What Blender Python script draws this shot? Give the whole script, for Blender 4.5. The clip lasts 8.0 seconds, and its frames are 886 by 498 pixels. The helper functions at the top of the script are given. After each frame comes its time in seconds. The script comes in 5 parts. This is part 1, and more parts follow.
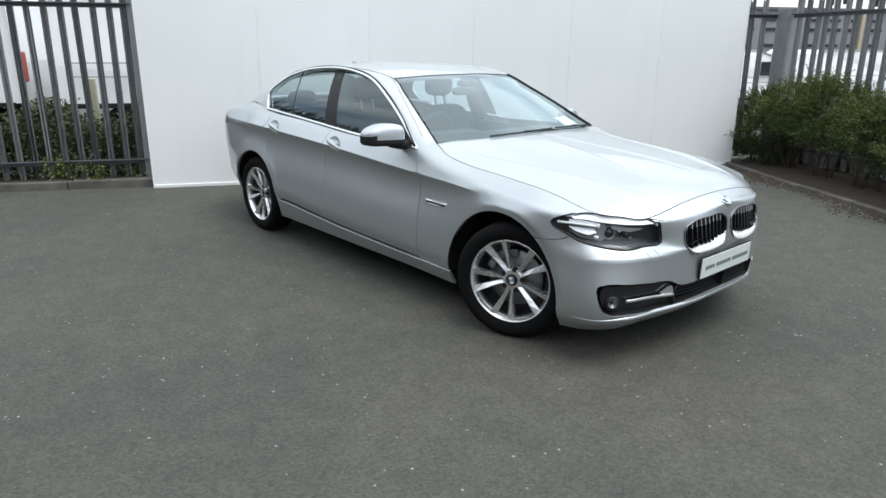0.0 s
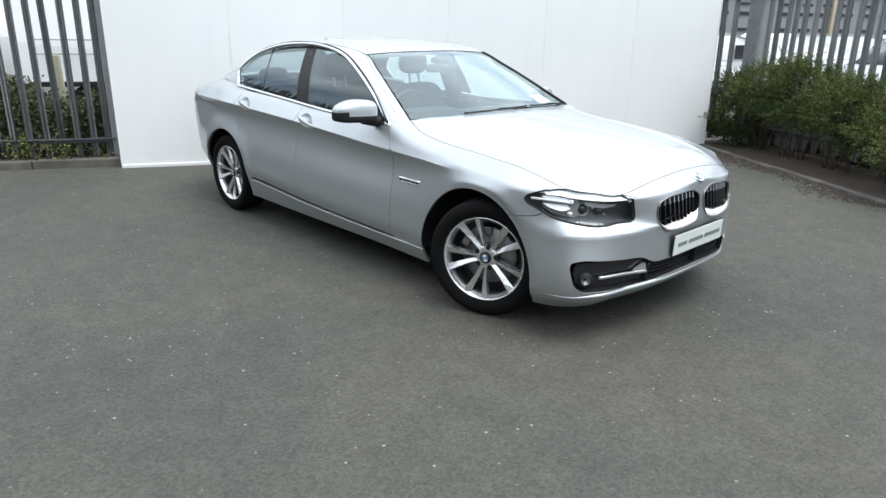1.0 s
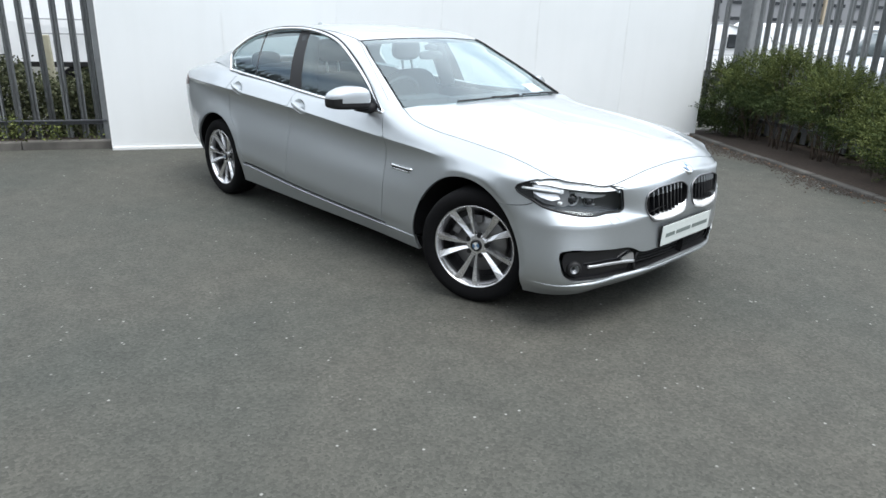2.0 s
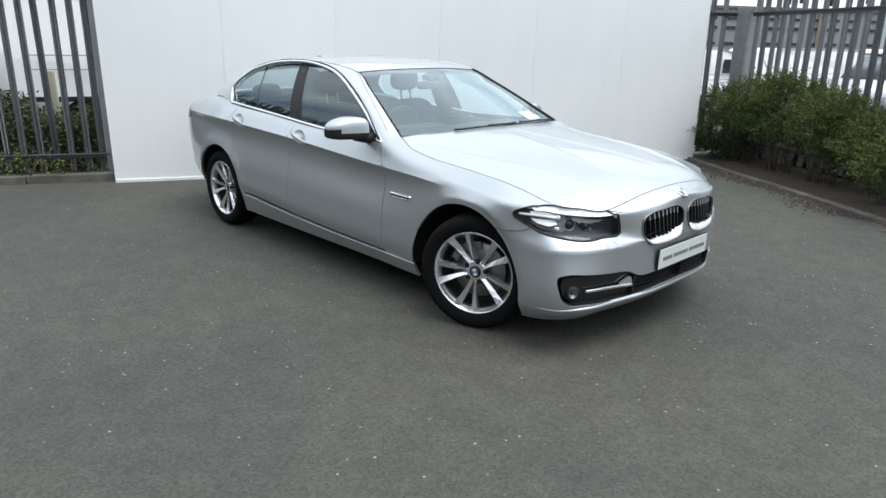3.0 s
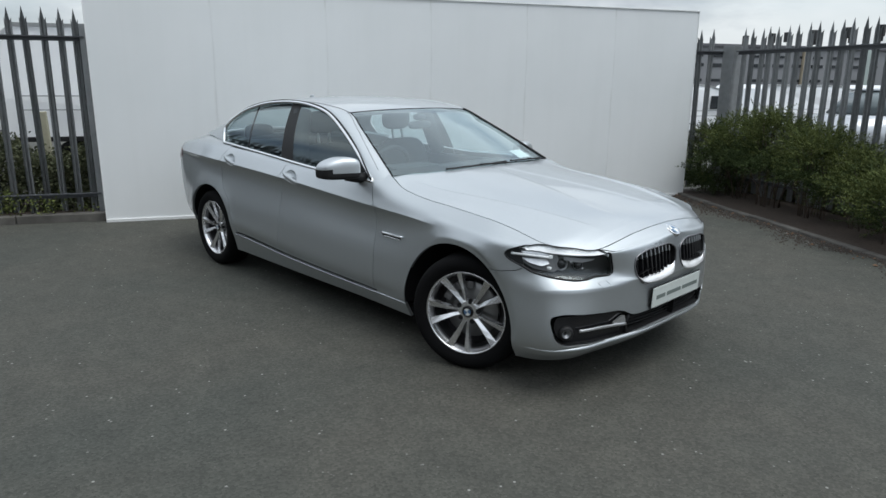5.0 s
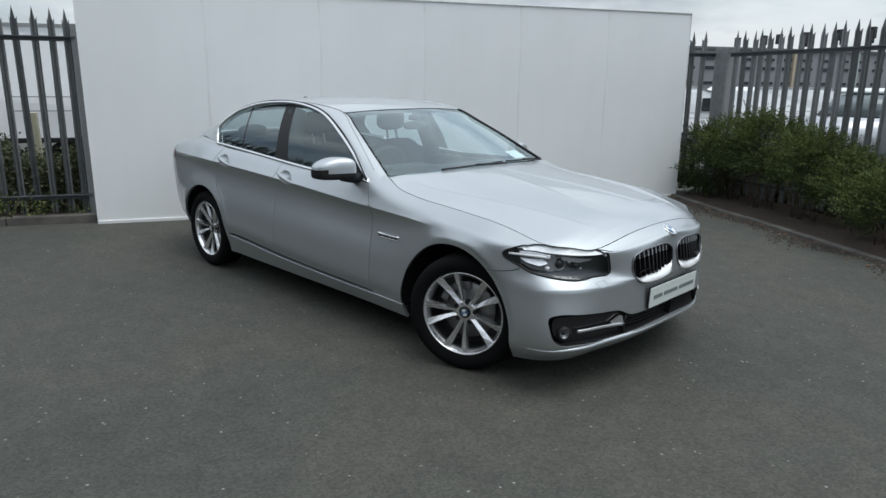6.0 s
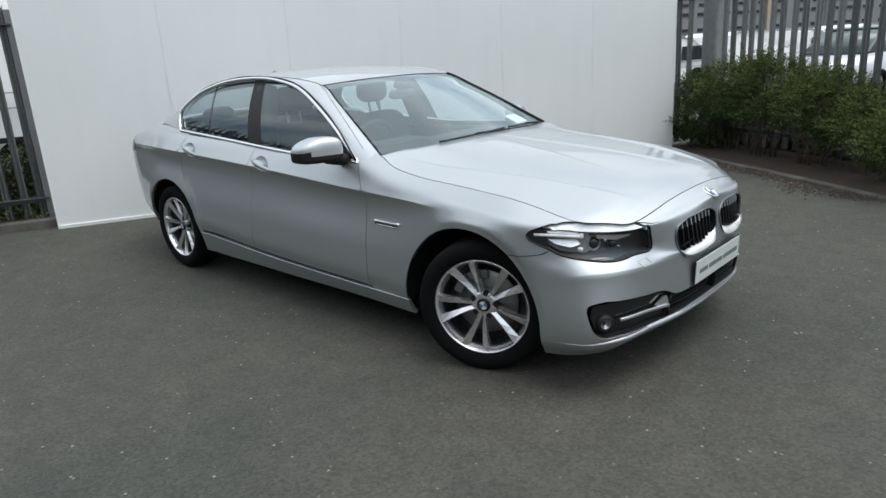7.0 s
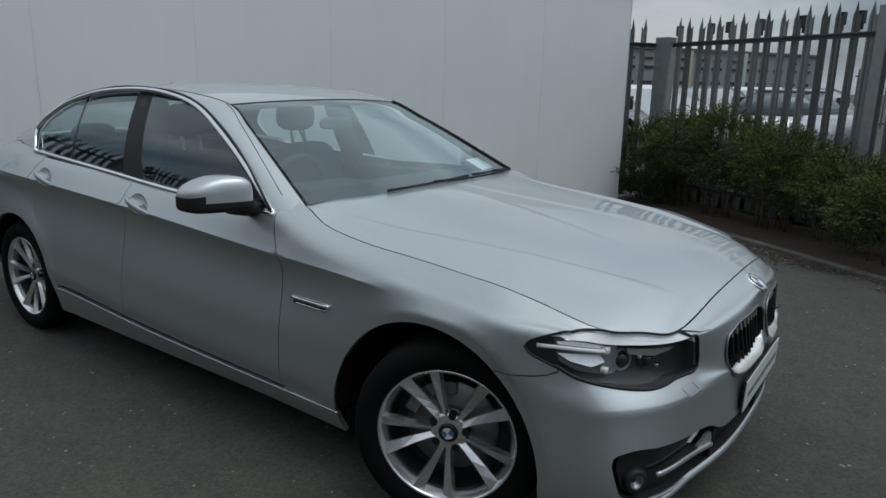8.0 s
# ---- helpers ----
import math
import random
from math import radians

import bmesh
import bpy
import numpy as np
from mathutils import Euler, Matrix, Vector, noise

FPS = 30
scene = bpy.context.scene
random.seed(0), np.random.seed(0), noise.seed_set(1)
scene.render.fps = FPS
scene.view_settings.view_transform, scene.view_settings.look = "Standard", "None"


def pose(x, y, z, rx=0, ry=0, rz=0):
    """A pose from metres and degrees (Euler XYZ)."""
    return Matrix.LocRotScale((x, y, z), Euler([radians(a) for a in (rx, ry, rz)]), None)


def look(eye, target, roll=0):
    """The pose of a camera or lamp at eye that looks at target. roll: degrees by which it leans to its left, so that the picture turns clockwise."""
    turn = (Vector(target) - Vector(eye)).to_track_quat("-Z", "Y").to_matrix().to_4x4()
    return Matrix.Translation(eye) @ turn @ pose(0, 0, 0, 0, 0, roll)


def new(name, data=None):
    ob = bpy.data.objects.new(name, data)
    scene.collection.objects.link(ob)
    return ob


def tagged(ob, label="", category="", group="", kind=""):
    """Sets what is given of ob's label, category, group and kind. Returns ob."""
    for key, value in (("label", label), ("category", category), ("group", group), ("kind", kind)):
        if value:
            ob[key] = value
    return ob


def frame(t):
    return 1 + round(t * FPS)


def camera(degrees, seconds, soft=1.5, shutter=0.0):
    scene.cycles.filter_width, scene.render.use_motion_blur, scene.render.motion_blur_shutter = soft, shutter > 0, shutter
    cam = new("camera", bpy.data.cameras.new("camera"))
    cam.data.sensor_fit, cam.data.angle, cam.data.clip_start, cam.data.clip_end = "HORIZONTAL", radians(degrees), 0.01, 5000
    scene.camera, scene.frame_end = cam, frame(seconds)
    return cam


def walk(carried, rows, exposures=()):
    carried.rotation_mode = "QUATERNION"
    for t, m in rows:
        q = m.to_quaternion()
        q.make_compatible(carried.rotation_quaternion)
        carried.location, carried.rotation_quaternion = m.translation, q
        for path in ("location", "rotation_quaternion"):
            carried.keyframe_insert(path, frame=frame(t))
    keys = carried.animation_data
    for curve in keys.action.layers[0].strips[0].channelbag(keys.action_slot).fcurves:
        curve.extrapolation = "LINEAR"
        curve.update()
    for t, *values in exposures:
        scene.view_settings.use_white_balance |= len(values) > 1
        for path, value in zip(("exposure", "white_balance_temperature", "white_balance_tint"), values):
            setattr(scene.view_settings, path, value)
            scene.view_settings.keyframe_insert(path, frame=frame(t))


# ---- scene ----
cam = camera(66.4, 8.0)
PATH = [
    (0, (2.371, -3.415, 1.55), (0.927, -2.156, 0.975), 0.3),
    (0.2, (2.38, -3.39, 1.546), (0.946, -2.112, 0.989), 1.1),
    (0.5, (2.376, -3.408, 1.518), (0.994, -2.097, 0.911), 0.8),
    (0.7, (2.383, -3.373, 1.525), (0.978, -2.104, 0.879), -0.1),
    (1, (2.367, -3.383, 1.506), (0.979, -2.083, 0.887), 0.8),
    (1.2, (2.362, -3.389, 1.53), (1.012, -2.071, 0.866), 1.8),
    (2.3, (2.409, -3.414, 1.533), (1.039, -2.111, 0.88), 1.5),
    (2.5, (2.419, -3.415, 1.545), (1.018, -2.122, 0.939), 1.2),
    (3, (2.423, -3.413, 1.54), (1.04, -2.092, 0.955), 0.8),
    (3.5, (2.421, -3.409, 1.551), (1.046, -2.062, 1.008), 0.7),
    (4, (2.421, -3.409, 1.56), (1.04, -2.055, 1.052), 0.9),
    (4.5, (2.416, -3.405, 1.557), (1.032, -2.046, 1.07), 0.4),
    (4.7, (2.41, -3.391, 1.562), (1.02, -2.039, 1.073), 0.3),
    (5.8, (2.405, -3.390, 1.554), (1.024, -2.022, 1.083), 1.2),
    (6, (2.379, -3.401, 1.546), (1.005, -2.028, 1.067), 0.6),
    (6.2, (2.338, -3.421, 1.52), (1.001, -2.017, 1.029), -0.5),
    (6.5, (2.208, -3.377, 1.516), (0.932, -1.94, 0.961), 0.5),
    (6.7, (2.107, -3.33, 1.477), (0.822, -1.891, 0.951), 2.1),
    (7, (1.921, -3.141, 1.5), (0.604, -1.746, 0.935), -3.5),
    (7.2, (1.802, -3.046, 1.505), (0.471, -1.65, 0.977), 1.1),
    (7.5, (1.57, -2.849, 1.464), (0.325, -1.376, 0.932), 2.7),
    (7.7, (1.39, -2.724, 1.451), (0.176, -1.212, 0.96), 2.0),
    (8, (1.15, -2.495, 1.442), (0.014, -0.918, 0.967), 1.0),
]
EXPO = [(0.0, 0.76, 6350, 6.5), (0.5, 0.70, 6340, 6.5), (1.0, 1.03, 6330, 7), (2.5, 1.05, 6300, 7.5), (3.0, 0.76, 6290, 7), (3.5, 0.68, 6370, 7), (4.0, 0.41, 6310, 7), (4.5, 0.24, 6270, 6.5), (6.0, 0.16, 6220, 6), (6.5, 0.31, 6200, 6.5), (7.0, 0.37, 6380, 7), (7.5, 0.06, 6220, 6), (8.0, -0.52, 6150, 5)]
walk(cam, [(t, look(eye, target, roll)) for t, eye, target, roll in PATH], EXPO)

# ---- light: bright overcast day ----
world = bpy.data.worlds.new("world")
scene.world = world
world.use_nodes = True
wn = world.node_tree.nodes
sky = wn.new("ShaderNodeTexSky")
sky.sky_type, sky.sun_disc = "NISHITA", False
sky.sun_elevation, sky.sun_rotation = radians(67), radians(76)
sky.dust_density, sky.air_density = 1.5, 1.0
wn["Background"].inputs["Strength"].default_value = 0.15
# cloud cover: the sky's own light with a broken grey layer over it
co = wn.new("ShaderNodeTexCoord")
cl = wn.new("ShaderNodeTexNoise")
cl.inputs["Scale"].default_value, cl.inputs["Detail"].default_value, cl.inputs["Roughness"].default_value = 2.6, 6, 0.55
stretch = wn.new("ShaderNodeMapping")
stretch.inputs["Scale"].default_value = (1, 1, 3.0)
ramp = wn.new("ShaderNodeValToRGB")
ramp.color_ramp.elements[0].position, ramp.color_ramp.elements[0].color = 0.36, (2.7, 3.0, 3.5, 1)
ramp.color_ramp.elements[1].position, ramp.color_ramp.elements[1].color = 0.60, (7.2, 7.3, 7.4, 1)
cover = wn.new("ShaderNodeMix")
cover.data_type = "RGBA"
thin, gaps = wn.new("ShaderNodeTexNoise"), wn.new("ShaderNodeMapRange")
thin.inputs["Scale"].default_value, thin.inputs["Detail"].default_value = 3.4, 4
gaps.inputs["From Min"].default_value, gaps.inputs["From Max"].default_value = 0.36, 0.56
gaps.inputs["To Min"].default_value, gaps.inputs["To Max"].default_value = 0.62, 0.94
wl = world.node_tree.links
wl.new(co.outputs["Generated"], stretch.inputs[0])
wl.new(stretch.outputs[0], cl.inputs["Vector"])
wl.new(stretch.outputs[0], thin.inputs["Vector"])
wl.new(thin.outputs["Fac"], gaps.inputs["Value"])
# the cover closes to an even layer overhead
high, even, whole = wn.new("ShaderNodeMapRange"), wn.new("ShaderNodeMix"), wn.new("ShaderNodeMix")
high.inputs["From Min"].default_value, high.inputs["From Max"].default_value = 0.30, 0.62
high.inputs["To Max"].default_value = 0.80
even.inputs[3].default_value, whole.inputs[3].default_value = 0.50, 0.88
wl.new(high.outputs[0], even.inputs[0])
wl.new(high.outputs[0], whole.inputs[0])
wl.new(cl.outputs["Fac"], even.inputs[2])
wl.new(gaps.outputs[0], whole.inputs[2])
wl.new(whole.outputs[0], cover.inputs[0])
wl.new(even.outputs[0], ramp.inputs["Fac"])
wl.new(sky.outputs[0], cover.inputs[6])
wl.new(ramp.outputs[0], cover.inputs[7])
# a clouded sky is brighter overhead than at the horizon
up, lift = wn.new("ShaderNodeSeparateXYZ"), wn.new("ShaderNodeMapRange")
wl.new(up.outputs["Z"], high.inputs["Value"])
lift.inputs["From Min"].default_value, lift.inputs["From Max"].default_value = 0.05, 0.50
lift.inputs["To Min"].default_value, lift.inputs["To Max"].default_value = 0.68, 1.16
dome = wn.new("ShaderNodeVectorMath")
dome.operation = "SCALE"
wl.new(co.outputs["Generated"], up.inputs[0])
wl.new(up.outputs["Z"], lift.inputs["Value"])
wl.new(cover.outputs[2], dome.inputs[0])
wl.new(lift.outputs[0], dome.inputs["Scale"])
wl.new(dome.outputs[0], wn["Background"].inputs["Color"])
sun = new("sun", bpy.data.lights.new("sun", "SUN"))
sun.data.energy, sun.data.angle, sun.data.color = 1.45, radians(40), (1.0, 0.97, 0.93)
sun.matrix_world = look((0, 0, 20), (-8, -2, 0))


# ---- materials ----
def material(name):
    m = bpy.data.materials.new(name)
    m.use_nodes = True
    return m, m.node_tree.nodes, m.node_tree.links, m.node_tree.nodes["Principled BSDF"]


def simple(name, color, rough=0.5, metal=0.0, var=0.08, scale=30.0, bump=0.0, coat=0.0, spec=0.5):
    """A plain surface with a little variation in tone, gloss and relief."""
    m, n, l, b = material(name)
    co = n.new("ShaderNodeTexCoord")
    tx = n.new("ShaderNodeTexNoise")
    tx.inputs["Scale"].default_value, tx.inputs["Detail"].default_value = scale, 5
    l.new(co.outputs["Object"], tx.inputs["Vector"])
    ra = n.new("ShaderNodeMapRange")
    ra.inputs["To Min"].default_value, ra.inputs["To Max"].default_value = 1 - var, 1 + var
    l.new(tx.outputs["Fac"], ra.inputs["Value"])
    mx = n.new("ShaderNodeVectorMath")
    mx.operation = "SCALE"
    mx.inputs[0].default_value = color
    l.new(ra.outputs[0], mx.inputs["Scale"])
    l.new(mx.outputs[0], b.inputs["Base Color"])
    b.inputs["Roughness"].default_value, b.inputs["Metallic"].default_value = rough, metal
    b.inputs["Coat Weight"].default_value, b.inputs["Specular IOR Level"].default_value = coat, spec
    if bump:
        bp = n.new("ShaderNodeBump")
        bp.inputs["Strength"].default_value, bp.inputs["Distance"].default_value = bump, 0.004
        l.new(tx.outputs["Fac"], bp.inputs["Height"])
        l.new(bp.outputs[0], b.inputs["Normal"])
    return m


def paint_material():
    m, n, l, b = material("silver_paint")
    co = n.new("ShaderNodeTexCoord")
    fl = n.new("ShaderNodeTexVoronoi")
    fl.inputs["Scale"].default_value = 900
    l.new(co.outputs["Object"], fl.inputs["Vector"])
    ra = n.new("ShaderNodeValToRGB")
    ra.color_ramp.elements[0].color, ra.color_ramp.elements[1].color = (0.475, 0.505, 0.528, 1), (0.605, 0.636, 0.655, 1)
    l.new(fl.outputs["Color"], ra.inputs["Fac"])
    l.new(ra.outputs[0], b.inputs["Base Color"])
    b.inputs["Metallic"].default_value, b.inputs["Roughness"].default_value = 0.94, 0.47
    b.inputs["Coat Weight"].default_value, b.inputs["Coat Roughness"].default_value = 0.8, 0.045
    return m


def glass_material(name, tint, face=0.09, power=3.2, rough=0.0):
    """A thin pane: clear straight on, more mirror-like towards grazing."""
    m, n, l, b = material(name)
    n.remove(b)
    tr, gl, mix = n.new("ShaderNodeBsdfTransparent"), n.new("ShaderNodeBsdfGlossy"), n.new("ShaderNodeMixShader")
    lw, pw, ra = n.new("ShaderNodeLayerWeight"), n.new("ShaderNodeMath"), n.new("ShaderNodeMapRange")
    tr.inputs["Color"].default_value, gl.inputs["Roughness"].default_value = (*tint, 1), rough
    gl.inputs["Color"].default_value = (0.86, 0.96, 0.99, 1)     # gloss colour tints the reflections faintly blue-green
    lw.inputs["Blend"].default_value = 0.5
    pw.operation, pw.inputs[1].default_value = "POWER", power
    ra.inputs["To Min"].default_value = face
    l.new(lw.outputs["Facing"], pw.inputs[0])
    l.new(pw.outputs[0], ra.inputs["Value"])
    l.new(ra.outputs[0], mix.inputs[0])
    l.new(tr.outputs[0], mix.inputs[1])
    l.new(gl.outputs[0], mix.inputs[2])
    l.new(mix.outputs[0], n["Material Output"].inputs["Surface"])
    return m


def asphalt_material():
    m, n, l, b = material("asphalt")
    co = n.new("ShaderNodeTexCoord")
    def tex(kind, scale, detail=4):
        t = n.new(kind)
        t.inputs["Scale"].default_value = scale
        if kind == "ShaderNodeTexNoise":
            t.inputs["Detail"].default_value = detail
        l.new(co.outputs["Object"], t.inputs["Vector"])
        return t
    def ramp(src, p0, c0, p1, c1):
        r = n.new("ShaderNodeValToRGB")
        r.color_ramp.elements[0].position, r.color_ramp.elements[0].color = p0, (*c0, 1)
        r.color_ramp.elements[1].position, r.color_ramp.elements[1].color = p1, (*c1, 1)
        l.new(src, r.inputs["Fac"])
        return r.outputs[0]
    def mixed(kind, fac, a, c):
        x = n.new("ShaderNodeMix")
        x.data_type, x.blend_type = "RGBA", kind
        if isinstance(fac, float):
            x.inputs[0].default_value = fac
        else:
            l.new(fac, x.inputs[0])
        l.new(a, x.inputs[6])
        l.new(c, x.inputs[7])
        return x.outputs[2]
    stones = tex("ShaderNodeTexVoronoi", 85)
    fine = tex("ShaderNodeTexNoise", 190, 3)
    patches = tex("ShaderNodeTexNoise", 0.55, 5)
    blotch = tex("ShaderNodeTexNoise", 6.0, 5)
    spots = tex("ShaderNodeTexVoronoi", 20)
    base = ramp(stones.outputs["Color"], 0.1, (0.050, 0.0508, 0.0452), 0.95, (0.086, 0.0862, 0.077))
    grain = ramp(fine.outputs["Fac"], 0.3, (0.86, 0.86, 0.86), 0.72, (1.15, 1.15, 1.15))
    worn = ramp(patches.outputs["Fac"], 0.3, (0.80, 0.85, 0.84), 0.7, (1.15, 1.09, 1.04))
    spotty = ramp(blotch.outputs["Fac"], 0.3, (0.88, 0.88, 0.88), 0.7, (1.10, 1.10, 1.09))
    c = mixed("MULTIPLY", 1.0, mixed("MULTIPLY", 1.0, mixed("MULTIPLY", 1.0, base, grain), worn), spotty)
    dots = ramp(spots.outputs["Distance"], 0.09, (1, 1, 1), 0.15, (0, 0, 0))
    keep = ramp(tex("ShaderNodeTexNoise", 11.0, 1).outputs["Fac"], 0.54, (0, 0, 0), 0.64, (0.85, 0.85, 0.85))
    both = mixed("MULTIPLY", 1.0, dots, keep)
    light = n.new("ShaderNodeRGB")
    light.outputs[0].default_value = (0.30, 0.30, 0.28, 1)
    pits = ramp(tex("ShaderNodeTexVoronoi", 31).outputs["Distance"], 0.10, (0.75, 0.75, 0.75), 0.17, (0, 0, 0))
    pitted = ramp(tex("ShaderNodeTexNoise", 3.0, 3).outputs["Fac"], 0.48, (0, 0, 0), 0.62, (1, 1, 1))
    tar = n.new("ShaderNodeRGB")
    tar.outputs[0].default_value = (0.022, 0.022, 0.020, 1)
    c = mixed("MIX", mixed("MULTIPLY", 1.0, pits, pitted), c, tar.outputs[0])
    l.new(mixed("MIX", both, c, light.outputs[0]), b.inputs["Base Color"])
    b.inputs["Roughness"].default_value, b.inputs["Specular IOR Level"].default_value = 0.82, 0.35
    bp = n.new("ShaderNodeBump")
    bp.inputs["Strength"].default_value, bp.inputs["Distance"].default_value = 0.30, 0.004
    l.new(stones.outputs["Distance"], bp.inputs["Height"])
    l.new(bp.outputs[0], b.inputs["Normal"])
    return m


PAINT = paint_material()
GLASS = glass_material("window_glass", (0.70, 0.79, 0.80), 0.085, 3.8)
SCREEN = glass_material("windscreen_glass", (0.80, 0.90, 0.90), 0.145, 3.3)
LENS = glass_material("lamp_glass", (0.95, 0.96, 0.97), 0.04, 5.0)
ASPHALT = asphalt_material()
BLACK = simple("black_plastic", (0.013, 0.013, 0.014), 0.5, spec=0.35)
GLOSSBLACK = simple("gloss_black", (0.012, 0.012, 0.014), 0.12)
RUBBER = simple("tyre_rubber", (0.0075, 0.0075, 0.008), 0.85, var=0.2, scale=60, bump=0.15, spec=0.1)
CHROME = simple("chrome", (0.82, 0.83, 0.84), 0.12, 1.0, var=0.03)
ALLOY = simple("alloy_wheel", (0.84, 0.84, 0.85), 0.27, 0.90, var=0.05, scale=60)
RIMGREY = simple("rim_grey", (0.24, 0.24, 0.25), 0.38, 0.8, var=0.1)
DARKMETAL = simple("dark_metal", (0.08, 0.08, 0.085), 0.4, 0.8, var=0.15)
DISC = simple("brake_disc", (0.35, 0.35, 0.36), 0.35, 1.0, var=0.1, scale=80)
WHITE = simple("white_plastic", (0.78, 0.79, 0.78), 0.35)
CABIN = simple("cabin_trim", (0.032, 0.039, 0.042), 0.7, var=0.15, scale=200, bump=0.1)
LEATHER = simple("grey_leather", (0.024, 0.030, 0.033), 0.75, var=0.15, scale=150, bump=0.1)
LINING = simple("roof_lining", (0.16, 0.165, 0.17), 0.9)


# ---- mesh helpers ----
def mesh_object(name, verts, faces, mat, parent=None, smooth=True, label=""):
    me = bpy.data.meshes.new(name)
    me.from_pydata([tuple(map(float, v)) for v in verts], [], [tuple(map(int, f)) for f in faces])
    if smooth:
        me.polygons.foreach_set("use_smooth", [True] * len(me.polygons))
    for mm in (mat if isinstance(mat, (list, tuple)) else [mat]):
        me.materials.append(mm)
    me.update()
    ob = new(name, me)
    ob.parent = parent
    if label:
        ob["label"] = label
    return ob


def part(name, bm, mat, parent, label="", smooth=False):
    me = bpy.data.meshes.new(name)
    bm.normal_update()
    bm.to_mesh(me)
    bm.free()
    me.materials.append(mat)
    if smooth:
        me.polygons.foreach_set("use_smooth", [True] * len(me.polygons))
    ob = new(name, me)
    ob.parent = parent
    if label:
        ob["label"] = label
    return ob


def box(bm, cx, cy, cz, sx, sy, sz, bevel=0.0, turn=None):
    r = bmesh.ops.create_cube(bm, size=1.0)
    vs = r["verts"]
    bmesh.ops.scale(bm, vec=(sx, sy, sz), verts=vs)
    if bevel:
        es = list({e for v in vs for e in v.link_edges})
        out = bmesh.ops.bevel(bm, geom=es, offset=bevel, segments=2, affect="EDGES", profile=0.5)
        vs = list({v for f in out["faces"] for v in f.verts} | {v for v in vs if v.is_valid})
    if turn is not None:
        bmesh.ops.transform(bm, matrix=turn, verts=vs)
    bmesh.ops.translate(bm, vec=(cx, cy, cz), verts=vs)
    return vs


def thing(name, label, category, m=None, group="", kind=""):
    ob = new(name)
    if m is not None:
        ob.matrix_world = m
    return tagged(ob, label, category, group, kind)


def hermite(t, knots, vals):
    """Smooth curve through vals (first axis) at knots; t: array. Works for (K, ...) values."""
    knots, vals, t = np.asarray(knots, float), np.asarray(vals, float), np.asarray(t, float)
    d = np.diff(knots)
    sh = (-1,) + (1,) * (vals.ndim - 1)
    sl = np.diff(vals, axis=0) / d.reshape(sh)
    m = np.empty_like(vals)
    m[0], m[-1] = sl[0], sl[-1]
    w0, w1 = d[1:].reshape(sh), d[:-1].reshape(sh)
    m[1:-1] = (w0 * sl[:-1] + w1 * sl[1:]) / (w0 + w1)
    i = np.clip(np.searchsorted(knots, t, side="right") - 1, 0, len(d) - 1)
    h = d[i].reshape(sh)
    u = ((t - knots[i]) / d[i]).reshape(sh)
    return ((2 * u**3 - 3 * u**2 + 1) * vals[i] + (u**3 - 2 * u**2 + u) * h * m[i]
            + (-2 * u**3 + 3 * u**2) * vals[i + 1] + (u**3 - u**2) * h * m[i + 1])


def smooth_line(points, step=0.015, closed=False):
    """A finely divided smooth curve through points of any dimension."""
    p = np.asarray(points, float)
    if closed:
        n = len(p)
        p = np.concatenate([p[-2:], p, p[:3]])
    k = np.r_[0, np.cumsum(np.maximum(np.linalg.norm(np.diff(p, axis=0), axis=1), 1e-6))]
    a, b = (k[2], k[2 + n]) if closed else (k[0], k[-1])
    t = np.linspace(a, b, max(2, int((b - a) / step) + 1))
    out = hermite(t, k, p)
    return out[:-1] if closed else out


def line(points, step=0.015):
    """Straight pieces through points, finely divided."""
    out = []
    p = [np.asarray(q, float) for q in points]
    for a, b in zip(p[:-1], p[1:]):
        n = max(1, int(np.linalg.norm(b - a) / step))
        out += [a + (b - a) * i / n for i in range(n)]
    return np.array(out + [p[-1]])


def inside(poly, pts):
    """Which points lie in the polygon."""
    x, y = pts[:, 0][:, None], pts[:, 1][:, None]
    a, b = poly, np.roll(poly, -1, 0)
    ya, yb = a[None, :, 1], b[None, :, 1]
    cross = (ya > y) != (yb > y)
    xs = a[None, :, 0] + (y - ya) / np.where(yb == ya, 1e-12, yb - ya) * (b[None, :, 0] - a[None, :, 0])
    return (cross & (x < xs)).sum(1) % 2 == 1


def tube(path, radius, sides=8, closed=False, flat=1.0):
    """Verts and faces of a round or flattened bar along a path."""
    p = np.asarray(path, float)
    n = len(p)
    tg = (np.roll(p, -1, 0) - np.roll(p, 1, 0)) if closed else np.gradient(p, axis=0)
    tg /= np.linalg.norm(tg, axis=1)[:, None] + 1e-12
    up = np.array([0.0, 0, 1])
    sd = np.cross(tg, up)
    sd /= np.linalg.norm(sd, axis=1)[:, None] + 1e-9
    u2 = np.cross(sd, tg)
    vs, fs = [], []
    for i in range(n):
        for k in range(sides):
            a = 2 * math.pi * k / sides
            vs.append(p[i] + radius * (math.cos(a) * sd[i] * flat + math.sin(a) * u2[i]))
    for i in range(n if closed else n - 1):
        j = (i + 1) % n
        for k in range(sides):
            q = (k + 1) % sides
            fs.append((i * sides + k, i * sides + q, j * sides + q, j * sides + k))
    if not closed:
        fs += [tuple(range(sides))[::-1], tuple(range((n - 1) * sides, n * sides))]
    return vs, fs


# ---- the yard ----
YARD = pose(-2.002, 5.6, 0, 0, 0, 62.94)
gm = bmesh.new()
bmesh.ops.create_grid(gm, x_segments=8, y_segments=8, size=300)
ground = tagged(part("ground", gm, ASPHALT, None), "dark grey tarmac yard with pale stone specks", "ground", kind="structure")
ground.location.z = 0.012

